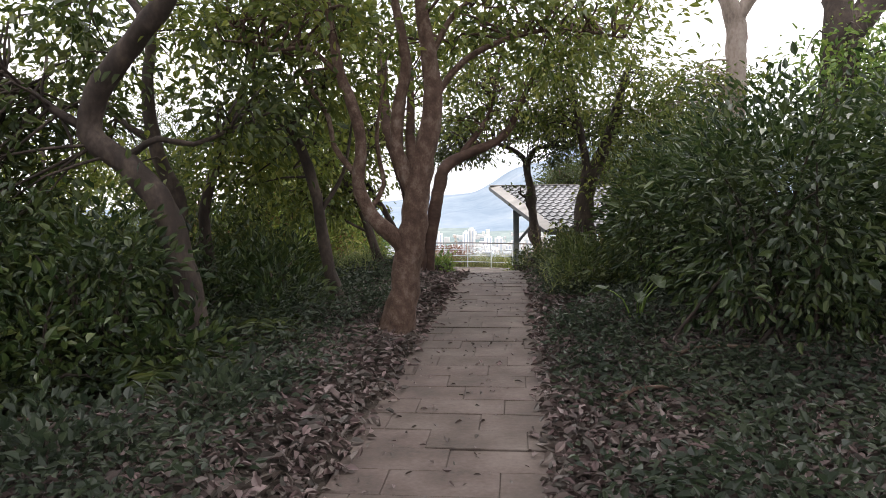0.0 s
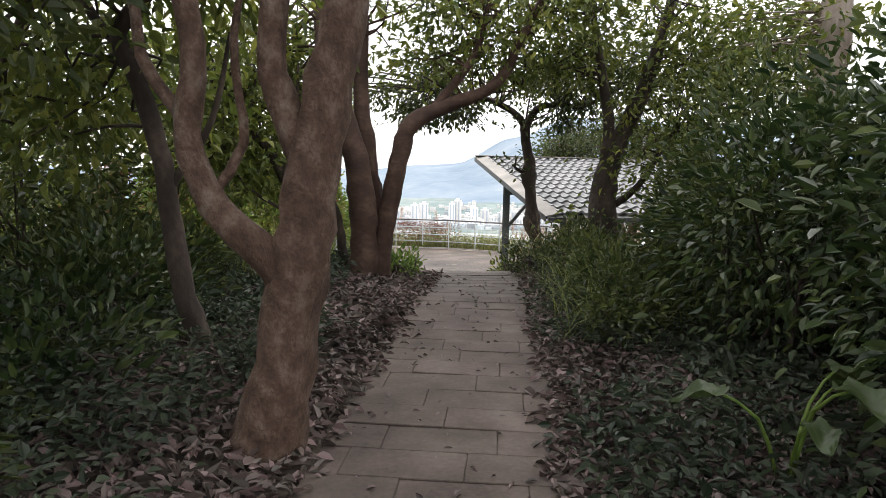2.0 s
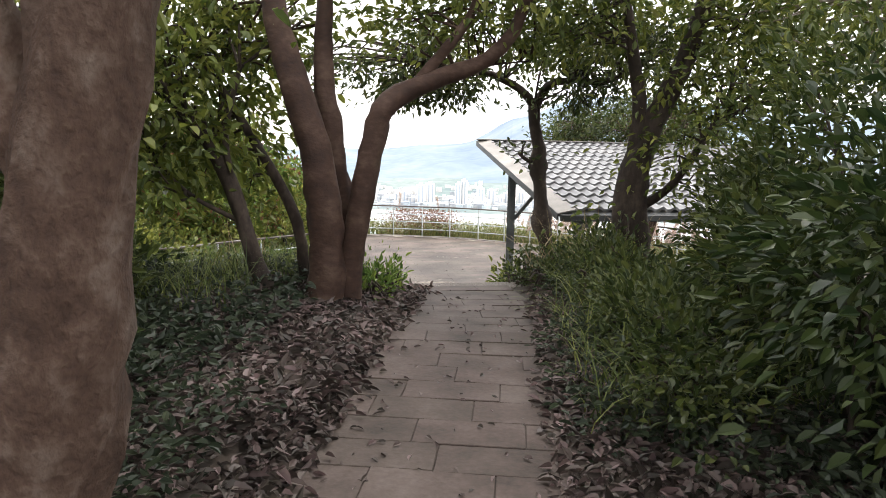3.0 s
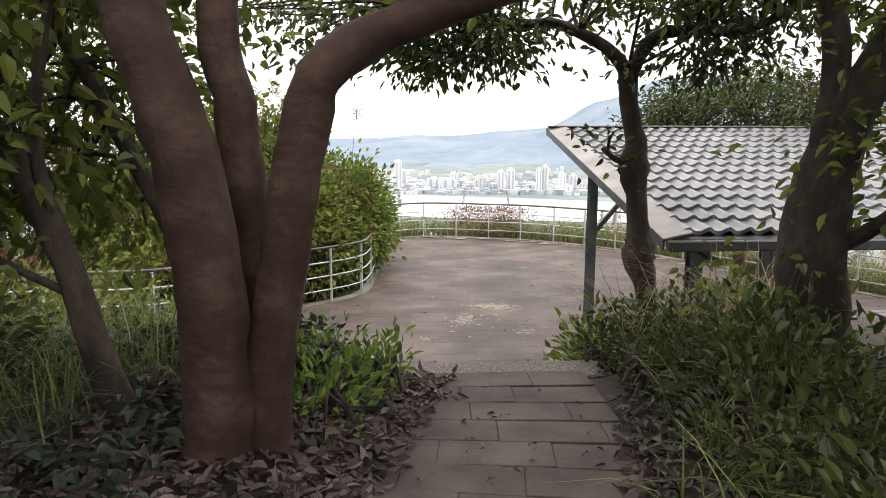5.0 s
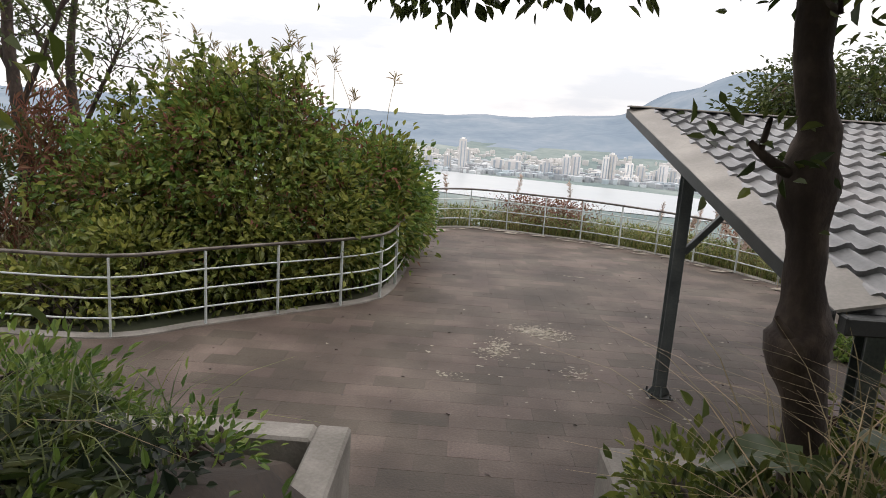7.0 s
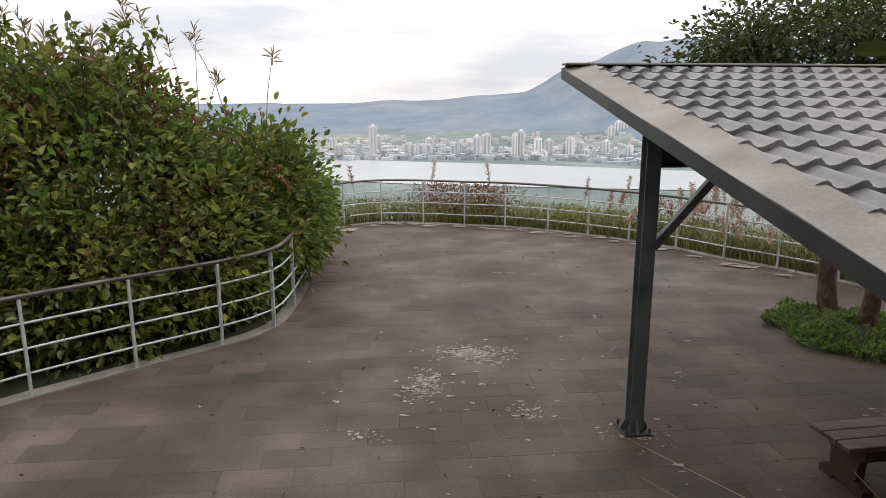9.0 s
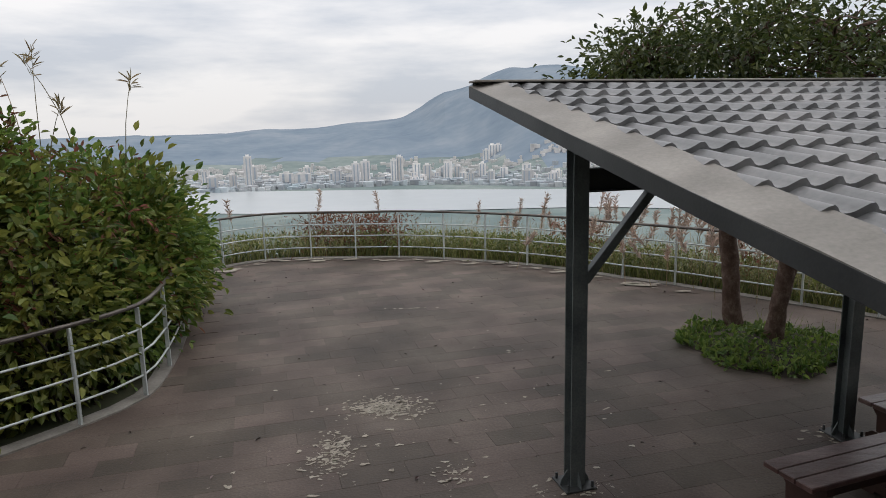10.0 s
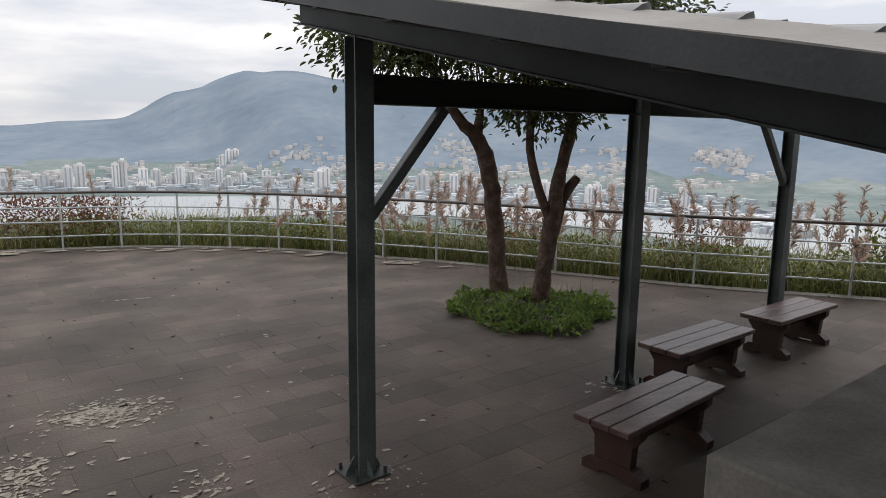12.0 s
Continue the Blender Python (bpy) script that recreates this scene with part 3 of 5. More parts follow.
for v in (FRONT, REAR):
    zb = 2.55 if v < 2 else 1.95
    for nm, dz, sz in () if v > 2 else (("tie_beam_flange", 0.085, (0.13, 0.012)), ("tie_beam_web", 0.0, (0.012, 0.16)), ("tie_beam_flange", -0.085, (0.13, 0.012))):
        for a, b in ((COLS[0] + 0.07, COLS[1] - 0.07), (COLS[1] + 0.07, COLS[2] - 0.07)):
            part(nm, block((b - a, sz[0], sz[1]), ((a + b) / 2, -v, zb + dz), None, 0.002), M_beam, shelter)
    for u, s in ((COLS[0], 1), (COLS[2], -1)):
        a, b = Vector((u + s * 0.066, -v, zb - 0.80)), Vector((u + s * 0.66, -v, zb - 0.10))
        ln = (b - a).length
        m = Matrix.Translation(a) @ (b - a).to_track_quat("Z", "Y").to_matrix().to_4x4()
        part("brace", block((0.07, 0.07, ln), (0, 0, ln / 2), m, 0.004), M_steel, shelter)


# ---- benches ----
def make_bench():
    b = thing("bench", "dark varnished timber bench with three planks on trestle feet", "bench", group="benches under the shelter")
    for k in (-1, 0, 1):
        part("plank", block((1.28, 0.142, 0.045), (0, k * 0.149, 0.4175), None, 0.006), M_bench, b)
    for s in (-1, 1):
        m = Matrix.Translation((s * 0.44, 0, 0)) @ Matrix.Rotation(math.pi / 2, 4, "Z")
        o = [(-0.205, 0.392), (-0.205, 0.33), (-0.15, 0.26), (-0.14, 0.11), (0.14, 0.11), (0.15, 0.26), (0.205, 0.33), (0.205, 0.392)]
        part("support", prism(o, 0.075, m), M_bench2, b)
        o = [(-0.235, 0.0), (-0.235, 0.06), (-0.17, 0.108), (0.17, 0.108), (0.235, 0.06), (0.235, 0.0), (0.1, 0.0), (0.08, 0.03), (-0.08, 0.03), (-0.1, 0.0)]
        part("foot", prism(o, 0.10, m), M_bench2, b)
    part("stretcher", block((0.80, 0.05, 0.09), (0, 0, 0.22), None, 0.006), M_bench2, b)
    return b


bench = make_bench()
bench.matrix_world = pose(3.37, 15.50, 0.0, 0, 0, 20)
copy_thing(bench, pose(4.77, 16.60, 0.0, 0, 0, 17))
copy_thing(bench, pose(6.45, 17.06, 0.0, 0, 0, 15.5))


# ---- trees ----
def clear_of_path(p, half=0.95, top=4.25):
    """Keep the walk free of leaves."""
    x, y, z = p[:, 0], p[:, 1], p[:, 2]
    lane = np.interp(y, [-6, 9.0, 11.0, 14.0], [1.1, 1.1, 0.5, 0.0])
    half = half * np.interp(y, [9.0, 10.0], [1.0, 0.75])
    top = np.interp(y, [8.8, 10.0], [top, 3.6])
    return ~((np.abs(x - lane) < half) & (y < 14.0) & (z < top))


def tree(name, label, limbs, crowns, bark, leaf, seed, leaf_len=0.115, leaf_wid=0.05, per=62, twig=0.012, clump=0.30, group=""):
    """A tree out of limbs (lists of x, y, z, radius) and crowns (centre, half sizes, number of clumps)."""
    rng = np.random.default_rng(seed)
    base = limbs[0][0]
    t = thing(name, label, "tree", (base[0], base[1], base[2]), group=group)
    wood, lines = [], []
    for limb in limbs:
        ln = smooth_line(limb, 0.12)
        ln[:, :2] += rng.normal(size=(len(ln), 2)) * ln[:, 3:4] * 0.05
        lines.append(ln)
        wood.append(tube_arrays(ln, 14 if ln[0, 3] > 0.08 else 8, 0.06, rng))
    ends = np.vstack([ln[len(ln) // 3:, :3] for ln in lines])
    P, D = [], []
    for (c, half, count) in crowns:
        c, half = np.array(c), np.array(half)
        d = unit(rng.normal(size=(count, 3)))
        cen = c + d * half * rng.uniform(0.25, 1.0, (count, 1)) ** 0.6
        cen = cen[clear_of_path(cen, 1.0, 4.3)]
        for q in cen:
            k = np.argmin(np.linalg.norm(ends - q, axis=1) + rng.uniform(0, 0.5, len(ends)))
            a = ends[k]
            mid = (a + q) / 2 + rng.normal(size=3) * 0.12 + np.array([0, 0, 0.08])
            tw = smooth_line([(*a, twig * 1.4), (*mid, twig), (*q, twig * 0.5)], 0.3)
            wood.append(tube_arrays(tw, 5))
            n = int(per * rng.uniform(0.6, 1.4))
            off = rng.normal(size=(n, 3)) * clump * np.array([1, 1, 0.62])
            P.append(q + off)
            D.append(unit(off) * 0.8 + rng.normal(size=(n, 3)) * 0.5 + np.array([0, 0, -0.25]) + unit((q - a)[None, :]) * 0.5)
    o = np.array(base)[:3]
    v, q = join_arrays(wood)
    fast_mesh("trunk", v - o, q, bark, t, True)
    if P:
        P, D = np.vstack(P), np.vstack(D)
        ok = clear_of_path(P, 0.9, 4.0)
        v, q = leaf_arrays(P[ok], D[ok], leaf_len, leaf_wid, rng)
        fast_mesh("crown", v - o, q, leaf, t)
    return t


tree("tree", "stout forking tree with pale-blotched brown bark beside the path",
     [[(0.10, 3.52, 1.35, 0.23), (0.20, 3.5, 1.72, 0.175), (0.26, 3.5, 2.04, 0.148), (0.30, 3.5, 2.32, 0.142), (0.35, 3.5, 2.55, 0.15), (0.39, 3.5, 2.71, 0.135), (0.42, 3.5, 2.98, 0.122), (0.47, 3.5, 3.25, 0.115), (0.53, 3.5, 3.54, 0.105), (0.59, 3.52, 3.9, 0.095), (0.56, 3.55, 4.37, 0.08), (0.48, 3.6, 4.92, 0.065), (0.5, 3.8, 6.0, 0.04)],
      [(0.30, 3.47, 2.45, 0.09), (0.19, 3.45, 2.58, 0.09), (0.08, 3.42, 2.68, 0.082), (-0.03, 3.42, 2.80, 0.075), (-0.15, 3.42, 3.03, 0.068), (-0.15, 3.42, 3.24, 0.064), (-0.12, 3.42, 3.55, 0.058), (-0.2, 3.42, 3.9, 0.055), (-0.33, 3.45, 4.24, 0.05), (-0.46, 3.5, 4.97, 0.035)],
      [(0.42, 3.5, 2.92, 0.085), (0.33, 3.5, 3.15, 0.078), (0.26, 3.5, 3.32, 0.072), (0.22, 3.5, 3.52, 0.068), (0.24, 3.52, 3.85, 0.062), (0.32, 3.55, 4.3, 0.055), (0.2, 3.6, 5.0, 0.04)],
      [(-0.14, 3.42, 3.15, 0.035), (-0.42, 3.5, 3.5, 0.03), (-0.5, 3.6, 3.8, 0.026), (-0.85, 3.8, 4.3, 0.018)],
      [(-0.05, 3.42, 2.85, 0.028), (0.08, 3.5, 3.1, 0.024), (0.0, 3.6, 3.6, 0.02), (0.1, 3.7, 4.3, 0.014)],
      [(0.57, 3.52, 3.9, 0.04), (0.85, 3.7, 4.3, 0.034), (1.3, 4.0, 4.6, 0.028), (1.9, 4.3, 4.75, 0.018), (2.6, 4.6, 4.7, 0.01)],
      [(0.55, 3.55, 4.3, 0.035), (0.8, 3.7, 4.8, 0.028), (1.3, 3.9, 5.2, 0.02)],
      [(-0.33, 3.45, 4.2, 0.03), (-0.7, 3.6, 4.5, 0.024), (-1.2, 3.8, 4.55, 0.018), (-1.7, 4.0, 4.9, 0.01)]],
     [((0.2, 4.1, 5.3), (2.3, 1.4, 1.1), 64), ((-1.1, 3.9, 4.7), (1.2, 1.1, 0.75), 26), ((1.9, 4.5, 5.0), (1.2, 1.0, 0.6), 34)], M_bark, M_leaf, 11, 0.095, 0.043)
tree("tree", "three-stemmed brown-barked tree with a limb arching over the path",
     [[(-0.36, 7.98, 1.3, 0.24), (-0.32, 8.0, 1.62, 0.185), (-0.28, 8.0, 2.02, 0.165), (-0.30, 8.0, 2.5, 0.155), (-0.36, 8.0, 2.98, 0.148), (-0.47, 8.0, 3.37, 0.138), (-0.60, 8.0, 3.77, 0.13), (-0.8, 8.1, 4.5, 0.10), (-0.9, 8.3, 5.8, 0.05)],
      [(-0.12, 8.08, 1.3, 0.17), (-0.11, 8.12, 1.6, 0.13), (-0.10, 8.14, 2.06, 0.115), (0.02, 8.15, 2.79, 0.11), (0.10, 8.15, 3.18, 0.106), (0.17, 8.18, 3.45, 0.104), (0.32, 8.28, 3.60, 0.098), (0.56, 8.42, 3.73, 0.088), (0.82, 8.55, 3.84, 0.078), (1.08, 8.65, 3.96, 0.068), (1.32, 8.69, 4.22, 0.06), (1.45, 8.69, 4.55, 0.05), (1.9, 8.69, 5.3, 0.038), (2.7, 8.7, 5.9, 0.02)],
      [(-0.26, 8.3, 1.3, 0.14), (-0.22, 8.35, 2.31, 0.11), (-0.28, 8.35, 2.90, 0.105), (-0.34, 8.35, 3.39, 0.10), (-0.41, 8.35, 3.83, 0.09), (-0.4, 8.5, 5.2, 0.05)],
      [(0.42, 8.36, 3.66, 0.06), (0.64, 8.55, 3.98, 0.055), (0.90, 8.69, 4.35, 0.045), (1.0, 8.7, 4.7, 0.04), (1.15, 8.8, 5.5, 0.025)],
      [(0.56, 8.45, 3.75, 0.022), (0.78, 8.95, 3.86, 0.018), (1.05, 9.4, 4.0, 0.013), (1.5, 9.8, 4.1, 0.008)]],
     [((-0.6, 8.5, 5.4), (1.9, 1.4, 1.0), 40), ((1.2, 8.8, 5.1), (1.4, 1.2, 0.75), 44), ((2.4, 8.6, 5.5), (1.1, 1.2, 0.7), 22), ((0.6, 9.0, 4.3), (0.9, 0.6, 0.22), 18), ((-1.4, 8.6, 4.3), (0.8, 0.6, 0.4), 16)], M_barkr, M_leaf, 12, 0.095, 0.043)
tree("tree", "slim crooked tree in the undergrowth",
     [[(-0.66, 4.8, 1.1, 0.11), (-0.76, 4.8, 1.7, 0.085), (-0.90, 4.8, 2.2, 0.075), (-0.96, 4.8, 2.6, 0.07), (-1.01, 4.8, 3.0, 0.066), (-1.18, 4.8, 3.6, 0.06), (-1.30, 4.8, 3.85, 0.056), (-1.05, 4.85, 4.2, 0.05), (-0.85, 4.9, 4.5, 0.042), (-0.6, 5.0, 5.3, 0.025)],
      [(-1.2, 4.8, 3.7, 0.042), (-1.6, 4.9, 4.1, 0.035), (-2.0, 5.1, 5.0, 0.02)],
      [(-0.98, 4.8, 2.8, 0.03), (-0.7, 4.9, 3.3, 0.024), (-0.6, 5.0, 3.9, 0.014)]],
     [((-1.3, 5.0, 4.9), (1.4, 1.2, 0.8), 36), ((-1.9, 5.3, 3.7), (0.8, 0.9, 0.6), 20)], M_bark2, M_leaf, 13)
tree("tree", "slim dark tree leaning away from the path",
     [[(-0.83, 8.13, 1.25, 0.09), (-0.85, 8.13, 1.6, 0.085), (-1.03, 8.13, 2.14, 0.075), (-1.2, 8.13, 2.7, 0.07), (-1.44, 8.13, 3.16, 0.06), (-1.73, 8.13, 3.49, 0.05), (-2.1, 8.2, 4.0, 0.03)],
      [(-0.62, 8.6, 1.25, 0.07), (-0.68, 8.6, 1.9, 0.062), (-0.8, 8.6, 2.5, 0.058), (-1.3, 8.7, 3.3, 0.045), (-1.8, 8.8, 4.0, 0.03)],
      [(-1.2, 8.13, 2.7, 0.035), (-1.25, 8.1, 3.2, 0.03), (-1.1, 8.1, 3.8, 0.02)],
      [(-1.1, 8.13, 2.4, 0.025), (-1.6, 8.0, 2.7, 0.018), (-2.0, 7.9, 3.2, 0.01)]],
     [((-2.0, 8.5, 4.2), (1.3, 0.9, 0.65), 42), ((-1.9, 8.2, 3.1), (0.6, 0.5, 0.5), 12), ((-2.9, 9.0, 3.6), (0.7, 0.7, 0.6), 14), ((-1.6, 7.7, 3.7), (0.4, 0.3, 0.35), 8), ((-2.1, 7.6, 3.1), (0.6, 0.5, 0.6), 14), ((-1.5, 9.3, 3.6), (0.4, 0.3, 0.4), 9), ((-1.8, 9.3, 2.8), (0.5, 0.4, 0.45), 10)], M_bark2, M_leaf, 23)
tree("tree", "dark leaning trunk among shrubs",
     [[(-2.72, 4.6, 0.9, 0.15), (-2.72, 4.6, 1.4, 0.12), (-2.69, 4.6, 2.5, 0.105), (-2.67, 4.6, 3.0, 0.095), (-2.90, 4.6, 3.5, 0.085), (-3.00, 4.6, 4.1, 0.075), (-2.96, 4.6, 4.7, 0.065), (-2.8, 4.7, 6.0, 0.035)],
      [(-2.95, 4.6, 3.7, 0.05), (-3.4, 4.6, 4.0, 0.04), (-3.9, 4.8, 4.6, 0.025)],
      [(-2.5, 4.9, 0.95, 0.10), (-2.45, 4.9, 2.0, 0.085), (-2.5, 4.9, 2.8, 0.07), (-2.3, 5.0, 3.6, 0.05), (-2.0, 5.1, 4.4, 0.03)]],
     [((-3.0, 4.8, 5.3), (1.7, 1.4, 1.0), 26), ((-3.8, 4.6, 3.9), (1.1, 1.1, 0.9), 14), ((-2.1, 5.2, 3.6), (0.6, 0.5, 0.45), 9)], M_bark2, M_leaf, 14)
tree("tree", "thick dark leaning tree with bare lower trunk",
     [[(-1.5, 2.7, 1.0, 0.18), (-1.55, 2.7, 1.7, 0.14), (-1.63, 2.7, 2.17, 0.13), (-1.81, 2.7, 2.9, 0.12), (-2.15, 2.7, 3.3, 0.115), (-2.5, 2.7, 3.6, 0.11), (-2.42, 2.7, 3.95, 0.105), (-2.05, 2.7, 4.41, 0.10), (-1.7, 2.7, 4.8, 0.09), (-1.4, 2.9, 5.6, 0.07), (-1.2, 3.1, 6.5, 0.04)],
      [(-2.48, 2.7, 3.62, 0.05), (-2.8, 2.7, 3.8, 0.045), (-3.4, 2.8, 4.2, 0.03)],
      [(-2.2, 2.7, 3.35, 0.035), (-1.9, 2.8, 3.55, 0.03), (-1.6, 2.9, 3.5, 0.025), (-1.2, 3.1, 3.7, 0.015)],
      [(-1.9, 2.7, 4.6, 0.04), (-2.2, 2.8, 4.9, 0.03), (-2.8, 2.9, 5.2, 0.02)]],
     [((-3.2, 2.7, 4.3), (0.9, 1.0, 0.8), 20), ((-1.5, 3.2, 6.3), (1.4, 1.2, 0.7), 24), ((-3.7, 2.2, 3.2), (0.9, 1.0, 0.9), 30), ((-1.2, 3.2, 3.9), (0.5, 0.4, 0.4), 9)], M_bark2, M_leafd, 15)
tree("tree", "leaning forked tree at the head of the stairs",
     [[(2.72, 9.75, 1.2, 0.24), (2.70, 9.7, 1.9, 0.20), (2.67, 9.7, 2.4, 0.185), (2.65, 9.7, 2.8, 0.17), (2.70, 9.7, 3.1, 0.15), (2.80, 9.7, 3.35, 0.13), (2.93, 9.7, 3.66, 0.12), (3.08, 9.7, 4.0, 0.105), (3.19, 9.7, 4.33, 0.095), (3.43, 9.75, 5.27, 0.06)],
      [(2.68, 9.68, 2.85, 0.10), (2.66, 9.68, 3.15, 0.085), (2.68, 9.68, 3.6, 0.075), (2.60, 9.7, 4.1, 0.065), (2.4, 9.8, 5.2, 0.04)],
      [(2.72, 9.7, 2.5, 0.05), (3.1, 9.6, 2.85, 0.04), (3.5, 9.5, 3.6, 0.03)]],
     [((2.9, 9.9, 5.0), (1.6, 1.4, 0.8), 50), ((3.7, 9.4, 3.9), (0.7, 0.9, 0.6), 30), ((3.2, 9.3, 3.1), (0.4, 0.4, 0.4), 8), ((2.0, 9.8, 4.5), (0.6, 0.5, 0.3), 14), ((2.55, 9.5, 2.0), (0.3, 0.2, 0.5), 8)], M_bark2, M_leaf, 16, 0.09, 0.04)
tree("tree", "gnarled small tree with burls in front of the shelter",
     [[(1.92, 11.3, 0.6, 0.11), (1.90, 11.3, 1.2, 0.10), (1.86, 11.3, 1.7, 0.098), (1.83, 11.3, 1.95, 0.10), (1.79, 11.3, 2.10, 0.13), (1.77, 11.3, 2.22, 0.148), (1.76, 11.3, 2.34, 0.115), (1.745, 11.3, 2.5, 0.09), (1.72, 11.3, 2.72, 0.088), (1.70, 11.3, 2.84, 0.115), (1.69, 11.3, 2.96, 0.128), (1.70, 11.3, 3.1, 0.098), (1.68, 11.3, 3.25, 0.082), (1.62, 11.3, 3.48, 0.076), (1.61, 11.3, 3.74, 0.08)],
      [(1.61, 11.3, 3.68, 0.06), (1.49, 11.25, 3.86, 0.055), (1.30, 11.2, 3.99, 0.048), (0.96, 11.2, 4.13, 0.04), (0.57, 11.15, 4.10, 0.03), (0.1, 11.0, 4.3, 0.018)],
      [(1.62, 11.3, 3.68, 0.06), (1.78, 11.3, 3.98, 0.055), (2.14, 11.3, 4.06, 0.045), (2.55, 11.35, 4.05, 0.036), (3.3, 11.4, 4.45, 0.02)],
      [(1.66, 11.25, 2.95, 0.035), (1.52, 11.22, 3.02, 0.026), (1.42, 11.2, 3.1, 0.014)],
      [(1.80, 11.22, 2.2, 0.04), (1.69, 11.2, 2.27, 0.025), (1.64, 11.2, 2.34, 0.01)]],
     [((1.1, 11.2, 4.45), (1.5, 1.0, 0.32), 40), ((2.7, 11.4, 4.4), (1.3, 1.0, 0.42), 50), ((0.2, 11.0, 3.98), (0.85, 0.5, 0.24), 36), ((-1.0, 10.8, 4.12), (0.9, 0.6, 0.3), 14), ((2.1, 11.2, 3.9), (0.7, 0.4, 0.2), 14), ((1.46, 11.2, 3.06), (0.05, 0.05, 0.03), 1)], M_bark2, M_leafd, 17, 0.085, 0.038, per=46, clump=0.17)
tree("tree", "tall pale-barked forked tree above the shrubs",
     [[(5.0, 8.8, 1.2, 0.24), (5.0, 8.8, 3.0, 0.20), (5.08, 8.8, 5.0, 0.17), (5.05, 8.8, 5.9, 0.16), (4.7, 8.9, 6.8, 0.11), (4.3, 9.0, 8.0, 0.06)],
      [(5.05, 8.8, 5.8, 0.12), (5.4, 8.8, 6.5, 0.10), (5.7, 8.9, 7.8, 0.06)]],
     [((5.0, 9.2, 7.8), (1.8, 1.5, 0.7), 34), ((4.4, 9.6, 4.6), (1.3, 1.2, 0.7), 44)], M_bark3, M_leaf, 18)
tree("tree", "thick dark spreading tree above the shrubs",
     [[(6.0, 7.6, 1.4, 0.3), (6.1, 7.6, 3.5, 0.26), (6.2, 7.6, 5.2, 0.25), (6.1, 7.6, 6.0, 0.17), (5.8, 7.7, 7.4, 0.1)],
      [(6.2, 7.6, 5.1, 0.2), (6.7, 7.6, 5.8, 0.19), (7.6, 7.7, 6.5, 0.15), (9.0, 7.9, 7.2, 0.08)]],
     [((6.6, 8.0, 7.6), (2.0, 1.5, 0.7), 30), ((6.9, 7.2, 4.6), (1.6, 1.3, 0.8), 50)], M_bark2, M_leafb, 19)
# added trees with crowns out of view, there to shade the path start
for k, (x, y, h) in enumerate(((-2.6, -1.6, 6.6), (3.9, -1.0, 6.8), (0.2, -5.5, 7.0), (6.2, -2.5, 7.2), (-3.4, -6.0, 7.2))):
    g = float(ground_z(x, y))
    tree("tree", "unseen leafy tree added to shade the start of the path", [[(x, y, g - 0.2, 0.15), (x + 0.1, y, g + 2.0, 0.13), (x - 0.1, y, g + 4.0, 0.10), (x + 0.3, y, h, 0.05)], [(x, y, g + 3.2, 0.05), (x + 0.9, y + 0.5, h - 0.6, 0.03)]],
         [((x * 0.75, y + 0.2, h), (3.0, 2.6, 0.8), 210)], M_bark2, M_leafd, 70 + k)
tree("tree", "pruned terrace tree with two stems and a broad dense crown",
     [[(4.43, 20.15, -0.05, 0.15), (4.41, 20.15, 0.4, 0.125), (4.36, 20.15, 1.0, 0.12), (4.24, 20.15, 1.75, 0.12), (4.06, 20.15, 2.2, 0.10), (3.75, 20.15, 2.5, 0.07), (3.3, 20.1, 3.2, 0.045), (2.9, 20.0, 3.8, 0.025)],
      [(4.67, 19.4, -0.05, 0.14), (4.70, 19.4, 0.4, 0.115), (4.80, 19.4, 1.15, 0.105), (4.90, 19.4, 1.8, 0.085), (5.04, 19.4, 2.4, 0.075), (5.15, 19.5, 3.1, 0.05), (5.3, 19.6, 4.0, 0.03)],
      [(4.80, 19.4, 1.15, 0.07), (4.60, 19.4, 1.55, 0.06), (4.45, 19.4, 2.1, 0.055), (4.42, 19.4, 2.7, 0.05), (4.2, 19.5, 3.6, 0.03)],
      [(4.83, 19.42, 0.9, 0.07), (4.97, 19.42, 1.45, 0.07), (5.17, 19.42, 1.72, 0.06)],
      [(4.06, 20.15, 2.2, 0.07), (4.08, 20.15, 2.5, 0.06), (4.1, 20.15, 2.62, 0.05)]],
     [((4.6, 19.8, 3.75), (2.5, 1.7, 0.85), 190), ((3.0, 20.0, 3.35), (1.0, 0.9, 0.45), 34), ((4.9, 19.4, 3.0), (0.9, 0.7, 0.42), 24), ((4.55, 19.5, 2.6), (0.7, 0.4, 0.22), 14)], M_bark, M_leafd, 20, 0.10, 0.042, per=56, clump=0.22)
for k, (x, y, s) in enumerate(((-10.6, 17.8, 1.0), (-13.6, 17.0, 1.15), (-12.0, 20.5, 1.0))):
    g = float(ground_z(x, y))
    tree("tree", "feathery tall tree on the slope behind the bushes",
         [[(x, y, g - 0.3, 0.17), (x + 0.1, y, g + 2.5, 0.14), (x - 0.2, y, g + 5.0, 0.10), (x + 0.2, y, g + 7.6 * s, 0.05)], [(x, y, g + 3.5, 0.06), (x + 1.2, y, g + 5.5, 0.04)], [(x, y, g + 3.9, 0.06), (x - 1.3, y, g + 6.0, 0.04)]],
         [((x, y, g + 6.3 * s), (2.2 * s, 2.0, 2.0 * s), 46)], M_bark2, M_leafd, 30 + k, 0.13, 0.05, per=40, clump=0.38)


